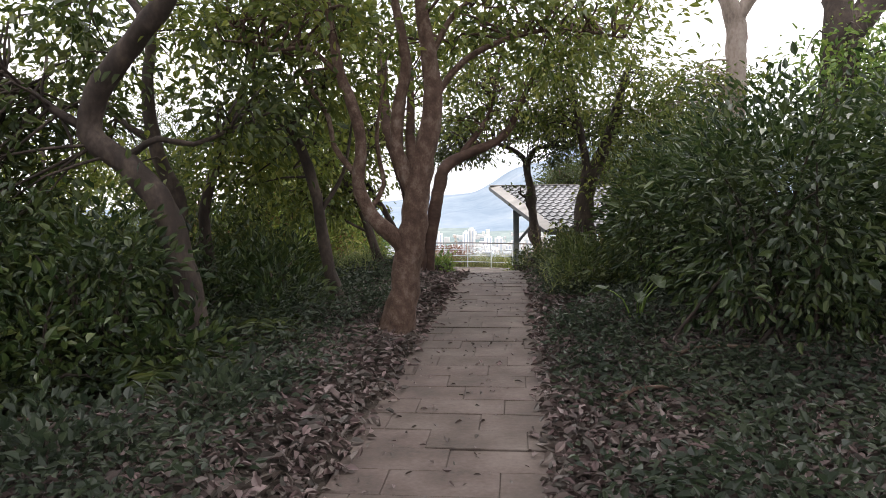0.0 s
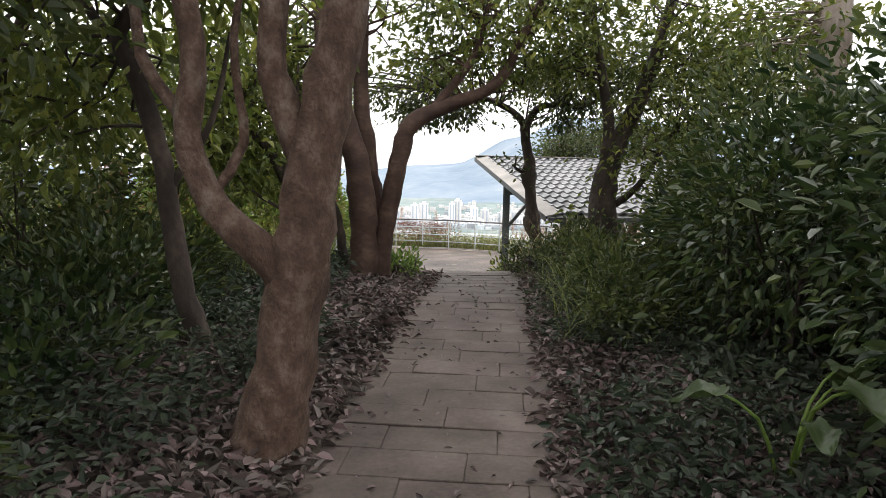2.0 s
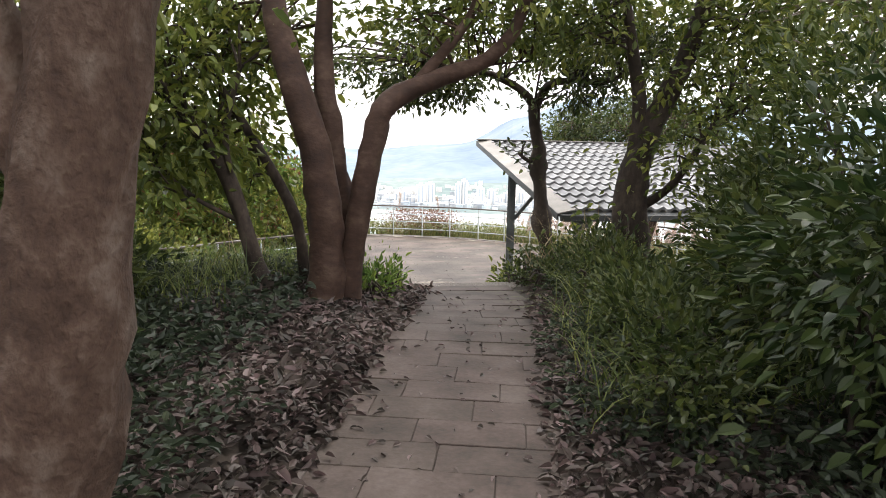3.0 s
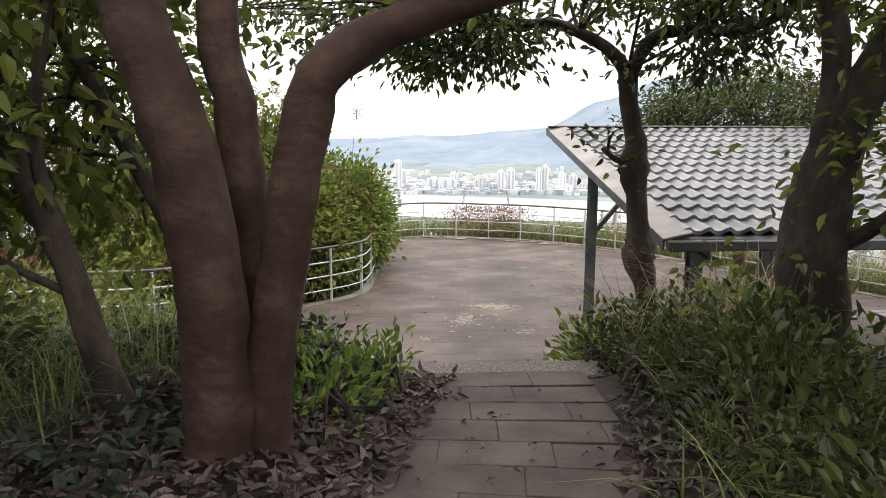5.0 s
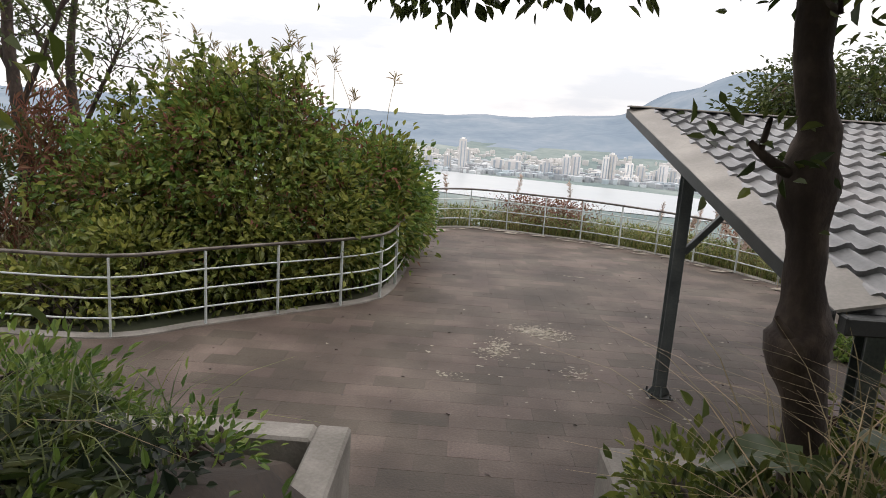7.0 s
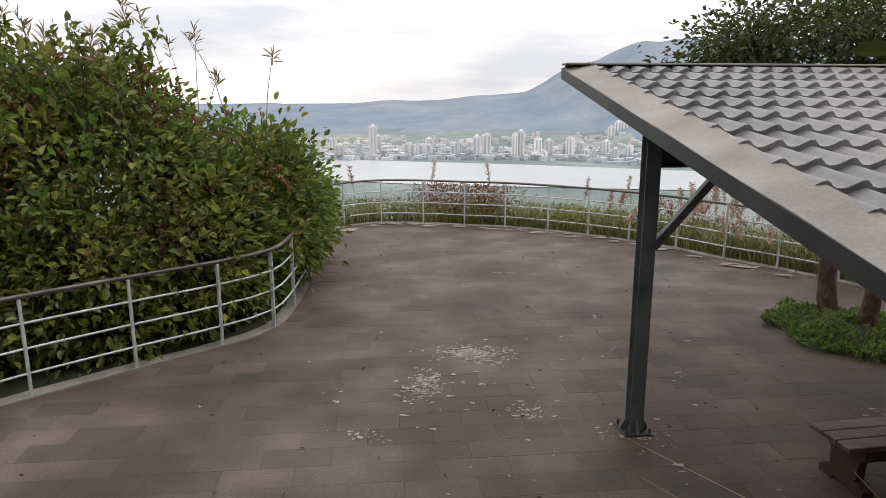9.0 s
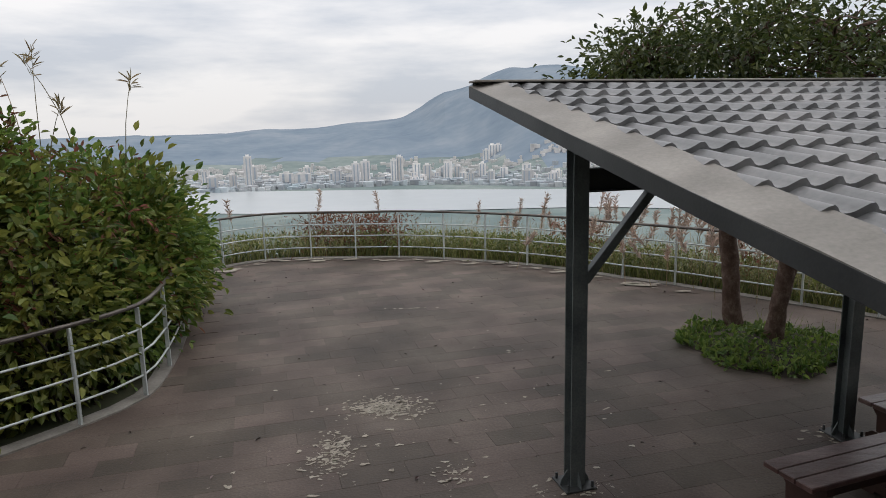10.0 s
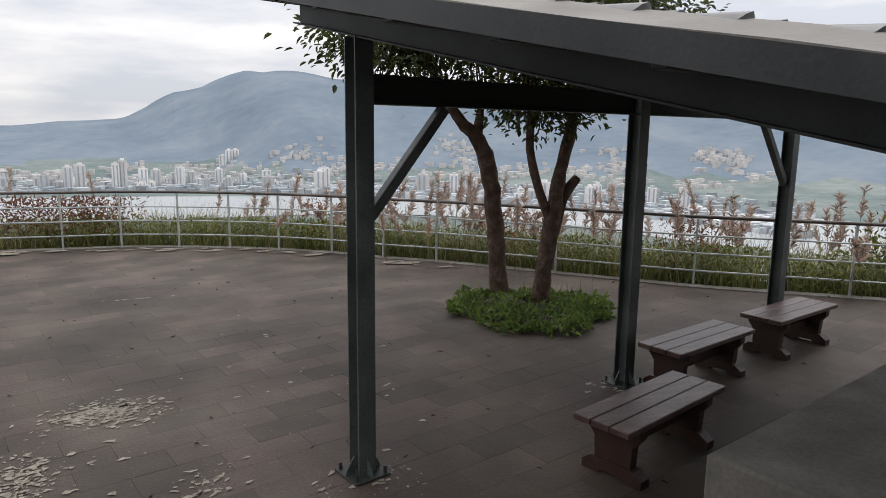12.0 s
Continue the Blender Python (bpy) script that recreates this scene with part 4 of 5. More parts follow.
# ---- shrubs ----
def shrub(name, label, blobs, leaf, seed, leaf_len, leaf_wid, density, stems=10, bark=M_bark2, up=0.3, shell=0.55, guard=True, clump=0.10, tuft=16):
    """A shrub out of blobs (centre, half sizes): stems from the ground and leaves towards the outside."""
    rng = np.random.default_rng(seed)
    c0 = np.array(blobs[0][0], float)
    g = float(ground_z(c0[0], c0[1]))
    t = thing(name, label, "shrub", (c0[0], c0[1], g))
    wood, P, D = [], [], []
    for c, half in blobs:
        c, half = np.array(c, float), np.array(half, float)
        area = (half[0] * half[1] + half[0] * half[2] + half[1] * half[2]) * 4.2
        n = int(density * area)
        spots = max(8, n // tuft)
        d = unit(rng.normal(size=(spots, 3)))
        r = rng.uniform(shell, 1.0, (spots, 1)) + rng.normal(size=(spots, 1)) * 0.07
        cen = c + d * half * r
        i = rng.integers(0, spots, n)
        off = rng.normal(size=(n, 3)) * clump
        p = cen[i] + off
        P.append(p)
        D.append(unit(off) + d[i] * 0.7 + rng.normal(size=(n, 3)) * 0.35 + np.array([0, 0, up]))
        gz = float(ground_z(c[0], c[1]))
        for _ in range(stems):
            a = np.array([c[0] + rng.normal() * half[0] * 0.3, c[1] + rng.normal() * half[1] * 0.3, gz - 0.1])
            e = cen[rng.integers(0, spots)]
            mid = (a + e) / 2 + np.array([0, 0, 0.2])
            wood.append(tube_arrays(smooth_line([(*a, 0.02), (*mid, 0.014), (*e, 0.006)], 0.3), 5))
    P, D = np.vstack(P), np.vstack(D)
    ok = (P[:, 2] > ground_z(P[:, 0], P[:, 1]) + 0.03)
    if guard:
        ok &= clear_of_path(P, 0.85, 4.3)
    o = np.array([c0[0], c0[1], g])
    v, q = leaf_arrays(P[ok], D[ok], leaf_len, leaf_wid, rng)
    fast_mesh("foliage", v - o, q, leaf, t)
    v, q = join_arrays(wood)
    tagged(fast_mesh("branchwork", v - o, q, bark, t, True), kind="stuff")
    return t


shrub("shrub", "dense glossy long-leaved shrub mass beside the path",
      [((3.7, 3.0, 2.7), (1.05, 1.5, 1.1)), ((4.6, 5.0, 2.9), (1.6, 1.6, 1.2)), ((3.2, 5.3, 2.55), (0.75, 1.2, 0.85)), ((5.2, 2.4, 2.75), (1.4, 1.6, 1.25))], M_leafg, 41, 0.092, 0.037, 400, 18, up=-0.15, shell=0.45, clump=0.17, tuft=30)
shrub("shrub", "tall leafy shrub behind the path bend", [((4.0, 7.4, 2.9), (1.2, 1.2, 1.3)), ((3.2, 7.0, 2.3), (0.6, 0.9, 0.7)), ((3.7, 8.7, 2.35), (0.75, 0.8, 0.85)), ((4.3, 9.9, 2.2), (0.7, 0.6, 0.9))], M_leafd, 42, 0.08, 0.032, 380, 10)
shrub("shrub", "low leafy verge shrub", [((2.3, 6.6, 1.95), (0.45, 1.6, 0.35)), ((2.25, 8.6, 1.95), (0.5, 1.1, 0.4)), ((1.95, 10.1, 1.7), (0.42, 0.75, 0.32)), ((1.48, 10.4, 1.6), (0.28, 0.4, 0.2)), ((1.72, 9.5, 1.68), (0.2, 0.5, 0.18))], M_leafd, 43, 0.062, 0.03, 480, 12, clump=0.10, tuft=16)
shrub("shrub", "mixed leafy planter shrub beside the stairs", [((1.55, 11.2, 1.15), (0.5, 0.65, 0.32)), ((1.45, 12.0, 0.95), (0.45, 0.3, 0.25)), ((2.5, 11.7, 1.3), (0.6, 0.5, 0.5)), ((3.1, 12.5, 1.25), (0.6, 0.5, 0.45))], M_leaf, 44, 0.085, 0.042, 260, 10, clump=0.13, tuft=30)
shrub("shrub", "dark understorey shrub among the trunks", [((-3.2, 2.0, 1.9), (1.2, 1.4, 0.8)), ((-4.6, 4.4, 2.1), (1.2, 1.6, 1.0)), ((-2.4, 6.8, 1.75), (0.9, 1.3, 0.6)), ((-3.6, 8.4, 1.7), (1.4, 1.4, 0.6)), ((-4.4, 2.6, 3.1), (1.4, 1.3, 1.3)), ((-3.4, 6.9, 3.1), (1.2, 1.0, 1.0))], M_leafd, 45, 0.11, 0.045, 230, 9, clump=0.15, tuft=30)
shrub("shrub", "dark leafy thicket under the leaning trees", [((-2.2, 1.5, 1.75), (0.9, 0.9, 0.6)), ((-1.35, 2.0, 1.62), (0.5, 0.6, 0.34)), ((-3.1, 0.4, 1.8), (0.9, 0.9, 0.75)), ((-2.3, 3.6, 1.9), (0.8, 0.8, 0.7)), ((-1.2, 3.9, 1.72), (0.45, 0.6, 0.36)), ((-1.9, 5.4, 1.8), (0.7, 0.9, 0.6)), ((-1.95, 1.9, 2.5), (0.55, 0.35, 0.5)), ((-2.9, 1.6, 2.6), (0.7, 0.5, 0.6))], M_leafg, 54, 0.095, 0.042, 300, 10, clump=0.14, tuft=22)
shrub("shrub", "low broad-leaved shrub at the path edge", [((-1.0, 0.0, 1.55), (0.5, 0.6, 0.28)), ((-0.55, 0.9, 1.55), (0.4, 0.5, 0.22)), ((-1.5, -0.7, 1.55), (0.5, 0.5, 0.3))], M_cover, 55, 0.07, 0.038, 420, 10, clump=0.10, tuft=14)
shrub("shrub", "lighter shrub behind the trunks", [((-5.6, 8.0, 2.6), (1.6, 1.8, 1.4)), ((-2.7, 10.2, 1.45), (0.7, 0.6, 0.4)), ((-4.4, 10.8, 1.3), (1.0, 0.8, 0.5)), ((-7.2, 5.0, 2.6), (1.6, 2.2, 1.8))], M_leaf, 46, 0.10, 0.04, 190, 9)
shrub("shrub", "low ferny planter shrub at the stair head", [((-1.45, 10.1, 1.42), (0.4, 0.4, 0.26)), ((-2.1, 10.5, 1.35), (0.7, 0.5, 0.34)), ((-0.25, 9.2, 1.64), (0.32, 0.42, 0.2)), ((-0.12, 8.75, 1.68), (0.28, 0.36, 0.2)), ((0.1, 9.35, 1.6), (0.2, 0.3, 0.16)), ((-0.85, 9.5, 1.5), (0.4, 0.35, 0.22)), ((-1.5, 11.2, 0.95), (0.5, 0.25, 0.16))], M_leafb, 47, 0.08, 0.03, 480, 8)
shrub("shrub", "big rounded bush of mixed foliage behind the railing",
      [((-5.8, 18.2, 1.5), (1.8, 1.8, 2.0)), ((-4.3, 19.9, 1.2), (0.95, 1.4, 1.5)), ((-7.4, 17.4, 1.05), (1.7, 1.8, 1.65)), ((-6.3, 18.0, 2.6), (0.7, 0.7, 0.85)), ((-5.2, 18.6, 2.3), (0.6, 0.6, 0.85)), ((-5.3, 16.9, 0.9), (1.0, 0.7, 1.0)), ((-4.3, 18.0, 1.0), (0.85, 0.9, 1.2)), ((-6.3, 15.9, 0.6), (0.9, 0.6, 0.8)), ((-6.9, 14.95, 0.3), (1.2, 0.42, 0.55)), ((-9.0, 14.4, 0.3), (1.2, 0.5, 0.6)), ((-4.75, 17.0, 0.35), (0.5, 0.6, 0.5))], M_leafo, 48, 0.125, 0.066, 205, 30, up=0.0, guard=False, clump=0.17, tuft=24)
shrub("shrub", "bright green climber bush at the railing end", [((-4.05, 20.3, 1.15), (0.72, 1.2, 1.2)), ((-4.0, 19.0, 0.75), (0.55, 0.8, 0.75)), ((-4.4, 21.6, 1.0), (0.8, 1.2, 1.1))], M_leafb, 49, 0.115, 0.06, 330, 10, up=0.0, guard=False, clump=0.15, tuft=34)
BUSH = [((-5.8, 18.2, 1.5), (1.85, 1.85, 2.05)), ((-4.3, 19.8, 1.2), (1.0, 1.4, 1.55)), ((-7.4, 17.4, 1.05), (1.75, 1.8, 1.7)), ((-6.3, 18.0, 2.6), (0.75, 0.7, 0.9))]
shrub("creeper", "yellow-green creeper spread over the big bush", BUSH, M_leafb, 52, 0.12, 0.07, 105, 3, up=-0.2, shell=0.9, guard=False)
shrub("dry_creeper", "dry brown stems and leaves caught in the big bush", BUSH, M_red, 53, 0.11, 0.035, 70, 12, bark=M_straw, up=-0.4, shell=0.85, guard=False)
shrub("shrub", "dark bush on the slope", [((-10.5, 17.0, 1.0), (2.2, 2.2, 1.9)), ((-13.0, 16.5, 0.8), (2.2, 2.0, 1.9))], M_leafd, 50, 0.12, 0.05, 170, 10, guard=False)
shrub("shrub", "small bush beyond the lookout railing", [((10.6, 19.0, 0.0), (0.8, 0.6, 0.9))], M_leaf, 51, 0.09, 0.04, 220, 8, guard=False)


# ---- ground cover, litter, grass ----
def stuff(name, label, category, arrays, mat):
    ob = fast_mesh(name, *arrays, mat)
    return tagged(ob, label, category, kind="stuff")


rng = np.random.default_rng(7)


def scatter(n, x0, x1, y0, y1):
    p = np.column_stack([rng.uniform(x0, x1, n), rng.uniform(y0, y1, n)])
    return p


def on_ground(p, lift=0.0):
    return np.column_stack([p, ground_z(p[:, 0], p[:, 1]) + lift])


def cover(n, x0, x1, y0, y1, tall, per, size):
    c = scatter(n, x0, x1, y0, y1)
    gate = np.sin(c[:, 0] * 2.1 + 1.0) * np.sin(c[:, 1] * 1.7) + rng.uniform(-0.7, 0.9, n) > -0.25
    c = on_ground(c[gate])
    i = np.repeat(np.arange(len(c)), per)
    off = rng.normal(size=(len(i), 3)) * np.array([0.09, 0.09, 0.0])
    off[:, 2] = rng.uniform(0.02, tall, len(i))
    d = np.column_stack([off[:, :2] * 9, rng.uniform(-0.1, 0.5, len(i))]) + rng.normal(size=(len(i), 3)) * 0.3
    return leaf_arrays(c[i] + off, d, size, size * 0.5, rng)


stuff("ground_cover", "low dark broad-leaved ground plants", "undergrowth", join_arrays([cover(1000, -2.4, 0.0, -2.5, 5.5, 0.24, 18, 0.058), cover(500, -2.6, -0.4, 5.5, 10.0, 0.22, 12, 0.075),
      cover(1250, 1.78, 3.9, -2.5, 6.0, 0.19, 18, 0.058), cover(450, 1.72, 3.2, 6.0, 10.4, 0.3, 14, 0.05), cover(700, -6, -2.2, -3, 11, 0.4, 12, 0.09)]), M_cover)
p = np.vstack([scatter(15000, -1.3, 0.32, -2.5, 9.8), scatter(16000, 1.66, 4.2, -2.5, 6.0), scatter(2600, 1.62, 2.6, 6, 10), scatter(4000, -4, -1.2, -2.5, 9), np.column_stack([rng.normal(0.33, 0.08, 2000), rng.uniform(-2, 9.8, 2000)]), np.column_stack([rng.normal(1.68, 0.07, 1700), rng.uniform(-2, 9.5, 1700)])])
stuff("leaf_litter", "curled brown fallen leaves", "leaf litter", leaf_arrays(on_ground(p, 0.05 + rng.uniform(0, 0.02, len(p))), np.column_stack([rng.normal(size=(len(p), 2)), rng.uniform(-0.2, 0.45, len(p))]), 0.075, 0.036, rng, 0.45), M_litter)
p = scatter(420, 0.42, 1.7, -2, 9.6)
pz = path_z(p[:, 1]) + 0.012
stuff("path_leaves", "few dry leaves on the path", "leaf litter", leaf_arrays(np.column_stack([p, pz]), np.column_stack([rng.normal(size=(len(p), 2)), np.full(len(p), 0.05)]), 0.045, 0.02, rng, 0.25), M_litter)
p = scatter(300, -5, 8, 13, 25.5)
p = p[inside(p[:, 0], p[:, 1])]
stuff("terrace_leaves", "scattered dry leaf scraps on the terrace", "leaf litter", leaf_arrays(np.column_stack([p, np.full(len(p), 0.012)]), np.column_stack([rng.normal(size=(len(p), 2)), np.full(len(p), 0.05)]), 0.05, 0.02, rng, 0.2), M_litter)

# grass beside the stairs and path
p = np.vstack([scatter(1000, 1.78, 3.1, 5.5, 10.0), scatter(160, -1.9, -0.7, 9.2, 10.4), scatter(1500, -3.6, -0.9, 7.2, 10.6)])
stuff("verge_grass", "long arching green grass", "grass", blade_arrays(on_ground(p), 0.55, 0.011, rng, 0.9), M_grass)
p = np.vstack([scatter(330, 1.6, 3.0, 9.9, 11.5), scatter(14, -2.0, -1.2, 8.8, 9.8)])
stuff("dry_verge_grass", "long dry arching grass", "grass", blade_arrays(on_ground(p), 0.95, 0.010, rng, 1.0), M_straw)

# rim grass beyond the railing
line = smooth_line([(x, y, 0) for x, y in RIM[12:]], 0.1)[:, :2]
nrm = np.gradient(line, axis=0)
nrm = unit(np.stack([-nrm[:, 1], nrm[:, 0]], 1))


def beyond(n, near_by, far_by):
    i = rng.integers(0, len(line), n)
    return line[i] + nrm[i] * rng.uniform(near_by, far_by, n)[:, None]


test = line[40] + nrm[40] * 1.0
if inside(test[0:1], test[1:2])[0]:
    nrm = -nrm
stuff("rim_grass", "dense green silver grass on the slope beyond the railing", "grass", blade_arrays(on_ground(beyond(9000, 0.15, 2.0)), 0.85, 0.018, rng, 0.8), M_rimgrass)
stuff("dry_rim_grass", "dry tan grass stalks beyond the railing", "grass", blade_arrays(on_ground(beyond(4500, 0.3, 3.5)), 1.1, 0.008, rng, 0.5), M_straw)
pl, st = [], []
for (x, y, z) in on_ground(np.concatenate([beyond(45, 0.8, 4.5), np.array([(3.6, 25.3), (7.2, 22.0), (9.8, 19.9), (5.4, 23.6)])[rng.integers(0, 4, 120)] + rng.normal(size=(120, 2)) * 0.9])):
    h = 0.8 + 0.85 * rng.uniform() ** 1.6 + max(0.0, -z * 0.6)
    lean = rng.normal(size=2) * 0.22
    ln = smooth_line([(x, y, z, 0.006), (x + lean[0] * 0.4, y + lean[1] * 0.4, z + h * 0.6, 0.005), (x + lean[0], y + lean[1], z + h, 0.003)], 0.4)
    st.append(tube_arrays(ln, 4))
    n = 110
    t = rng.uniform(0.66, 1.0, n)
    pp = np.column_stack([np.interp(t, [0.6, 1], [x + lean[0] * 0.4, x + lean[0]]), np.interp(t, [0.6, 1], [y + lean[1] * 0.4, y + lean[1]]), z + h * t])
    pl.append(leaf_arrays(pp, np.column_stack([rng.normal(size=(n, 2)) * 0.35 + lean * 0.8, rng.uniform(0.7, 1.5, n)]), 0.10, 0.005, rng, 0.5))
stuff("reed_stalks", "thin dry reed stalks", "grass", join_arrays(st), M_straw)
stuff("reed_plumes", "pinkish tan reed plumes", "grass", join_arrays(pl), M_plume)
q0 = np.array([[-2.7, 27.0], [-1.9, 27.0], [-1.2, 26.9], [5.9, 22.6], [8.4, 20.6], [3.3, 25.2]])
pp = on_ground(q0[rng.choice(6, 4200, p=[0.25, 0.25, 0.2, 0.1, 0.12, 0.08])] + rng.normal(size=(4200, 2)) * np.array([0.4, 0.25]))
pp[:, 2] += rng.uniform(0, 1.0, 4200) ** 0.8 * 1.05
stuff("red_scrub", "reddish brown dry scrub beyond the railing", "scrub", leaf_arrays(pp, rng.normal(size=(4200, 3)) + np.array([0, 0, 0.6]), 0.09, 0.026, rng), M_red)
q0 = beyond(110, 0.3, 2.0)
pp = on_ground(q0[rng.integers(0, 110, 15000)] + rng.normal(size=(15000, 2)) * 0.3)
pp[:, 2] += rng.uniform(0, 1.0, 15000) ** 0.8 * 0.62
stuff("rim_scrub", "low green scrub beyond the railing", "scrub", leaf_arrays(pp, rng.normal(size=(15000, 3)) + np.array([0, 0, 0.5]), 0.075, 0.034, rng), M_leaf)
# stalks over the big bush
st, pl = [], []
for _ in range(26):
    x, y = rng.uniform(-8.0, -4.0), rng.uniform(17.5, 20.0)
    z, h = 2.2, rng.uniform(1.1, 2.1)
    lean = rng.normal(size=2) * 0.35
    st.append(tube_arrays(smooth_line([(x, y, z, 0.008), (x + lean[0] * 0.4, y + lean[1] * 0.4, z + h * 0.6, 0.006), (x + lean[0], y + lean[1], z + h, 0.003)], 0.4), 4))
    n = 18
    t = rng.uniform(0.86, 1.0, n)
    pl.append(leaf_arrays(np.column_stack([x + lean[0] * t, y + lean[1] * t, z + h * t]), np.column_stack([rng.normal(size=(n, 2)) * 0.6, rng.uniform(0.5, 1.2, n)]), 0.16, 0.012, rng, 0.3))
stuff("bush_reeds", "dry reed stalks standing out of the bush", "grass", join_arrays(st + pl), M_straw)
sp, sl = [], []
for _ in range(60):
    x, y = rng.uniform(-8.3, -4.6), rng.uniform(17.0, 19.6)
    z = 1.55 + 1.75 * max(0.0, 1 - ((x + 5.9) / 3.2) ** 2) * rng.uniform(0.85, 1.0)
    h, lean = rng.uniform(0.5, 1.1), rng.normal(size=2) * 0.35
    ln = smooth_line([(x, y, z - 0.3, 0.008), (x + lean[0] * 0.4, y + lean[1] * 0.4, z + h * 0.55, 0.006), (x + lean[0], y + lean[1], z + h * 0.9, 0.003)], 0.06)
    sp.append(tube_arrays(ln, 4))
    k = rng.integers(3, len(ln), 30)
    sl.append(leaf_arrays(ln[k, :3] + rng.normal(size=(30, 3)) * 0.02, rng.normal(size=(30, 3)) + np.array([0, 0, 0.1]), 0.13, 0.07, rng))
stuff("bush_sprigs", "thin woody sprigs rising from the big bush", "twigs", join_arrays(sp), M_bark2)
stuff("sprig_leaves", "broad green leaves on the bush sprigs", "foliage", join_arrays(sl), M_leaf)
p = on_ground(np.column_stack([rng.uniform(-10.5, -6.5, 3500), rng.uniform(15.5, 19.5, 3500)]))
p[:, 2] += 0.2
stuff("slope_grass", "tall dry grass on the slope", "grass", blade_arrays(p, 1.5, 0.012, rng, 0.6), M_straw)
pp = np.array([(-9.4, 15.4, 1.0), (-8.8, 15.2, 0.3), (-8.4, 16.4, 2.6), (-8.6, 16.0, 0.9), (-8.35, 16.2, 2.0)])[rng.integers(0, 5, 1600)] + rng.normal(size=(1600, 3)) * np.array([0.22, 0.3, 0.25])
stuff("russet_plumes", "russet grass plumes on the slope", "grass", leaf_arrays(pp, rng.normal(size=(1600, 3)) * 0.4 + np.array([0.2, 0, 1.0]), 0.2, 0.014, rng, 0.4), M_red)



def broad_plant(at, sizes, seed):
    """A plant of a few large heart-shaped leaves on stalks."""
    r = np.random.default_rng(seed)
    t = thing("broad_leaved_plant", "wild plant with large heart-shaped green leaves", "plant", at)
    for size in sizes:
        az, h = r.uniform(0, 6.28), r.uniform(0.3, 0.6)
        tip = np.array([math.cos(az) * 0.3, math.sin(az) * 0.3, h])
        fast_mesh("stalk", *tube_arrays(smooth_line([(0, 0, -0.1, 0.01), (tip[0] * 0.4, tip[1] * 0.4, h * 0.7, 0.008), (*tip, 0.005)], 0.1), 6), M_leafb, t, True)
        vs, fs = [], []
        for i in range(9):
            f = i / 8
            wd = size * 0.42 * math.sin(math.pi * min(1, 0.12 + 0.9 * f)) ** 0.8 * (1 - f * 0.35)
            for k in (-1, -0.5, 0, 0.5, 1):
                x, y = size * (f - 0.25), wd * k
                z = 0.10 * size * abs(k) - 0.35 * size * f * f + 0.02 * math.sin(9 * f + 3 * k)
                vs.append((tip[0] + x * math.cos(az) - y * math.sin(az), tip[1] + x * math.sin(az) + y * math.cos(az), tip[2] + z))
        for i in range(8):
            for k in range(4):
                fs.append((i * 5 + k, i * 5 + k + 1, i * 5 + k + 6, i * 5 + k + 5))
        fast_mesh("leaf", np.array(vs), np.array(fs), M_leafg, t, True)
    return t


broad_plant((1.95, 10.75, 1.3), (0.40, 0.46, 0.36, 0.38, 0.32), 1)
broad_plant((2.55, 10.6, 1.3), (0.42, 0.36, 0.34), 2)
broad_plant((2.5, 3.15, 1.75), (0.22, 0.24, 0.2, 0.22, 0.18), 3)
broad_plant((2.9, 8.2, 1.8), (0.26, 0.22), 4)


def fern(at, fronds, reach, seed):
    r = np.random.default_rng(seed)
    t = thing("fern", "low arching green fern", "fern", at, group="ferns under the trees")
    for _ in range(fronds):
        az, L = r.uniform(0, 6.28), reach * r.uniform(0.7, 1.2)
        f = np.linspace(0.1, 1, 15)
        mid = np.column_stack([math.cos(az) * L * f, math.sin(az) * L * f, 0.75 * L * f - 0.75 * L * f ** 2.4 + 0.05])
        arr = [tube_arrays(np.column_stack([mid, np.full(15, 0.003)]), 4)]
        for s in (-1, 1):
            d = np.tile(np.array([[-math.sin(az) * s + 0.5 * math.cos(az), math.cos(az) * s + 0.5 * math.sin(az), 0.0]]), (15, 1))
            ln = L * 0.26
            arr.append(leaf_arrays(mid, d, ln, ln * 0.2, r, 0.15))
        fast_mesh("frond", *join_arrays(arr), M_leafd, t)
    return t


for k, (x, y) in enumerate(((-1.2, 1.6), (-1.7, 2.8), (-1.0, 3.0), (-1.5, 4.7), (-2.3, 1.2), (-0.8, 9.2), (-1.4, 9.7), (-1.0, 9.5), (-1.9, 6.2), (2.5, 7.4), (2.2, 9.3), (3.0, 6.5))):
    fern((x, y, float(ground_z(x, y))), 11, 0.52, 60 + k)
for k, (x, y, a, L) in enumerate(((-1.7, 0.6, 15, 1.3), (-1.5, 0.2, -8, 1.0), (3.0, 2.2, 12, 0.9), (2.3, 1.4, 30, 0.6))):
    b = thing("fallen_branch", "bare crooked fallen branch on the leaf litter", "branch", (x, y, float(ground_z(x, y)) + 0.05), a)
    fast_mesh("wood", *tube_arrays(smooth_line([(-L / 2, 0, 0, 0.018), (-L / 6, 0.05, 0.05, 0.016), (L / 5, -0.03, 0.06, 0.012), (L / 2, 0.06, 0.02, 0.006)], 0.1), 7, 0.06, rng), M_bark, b, True)

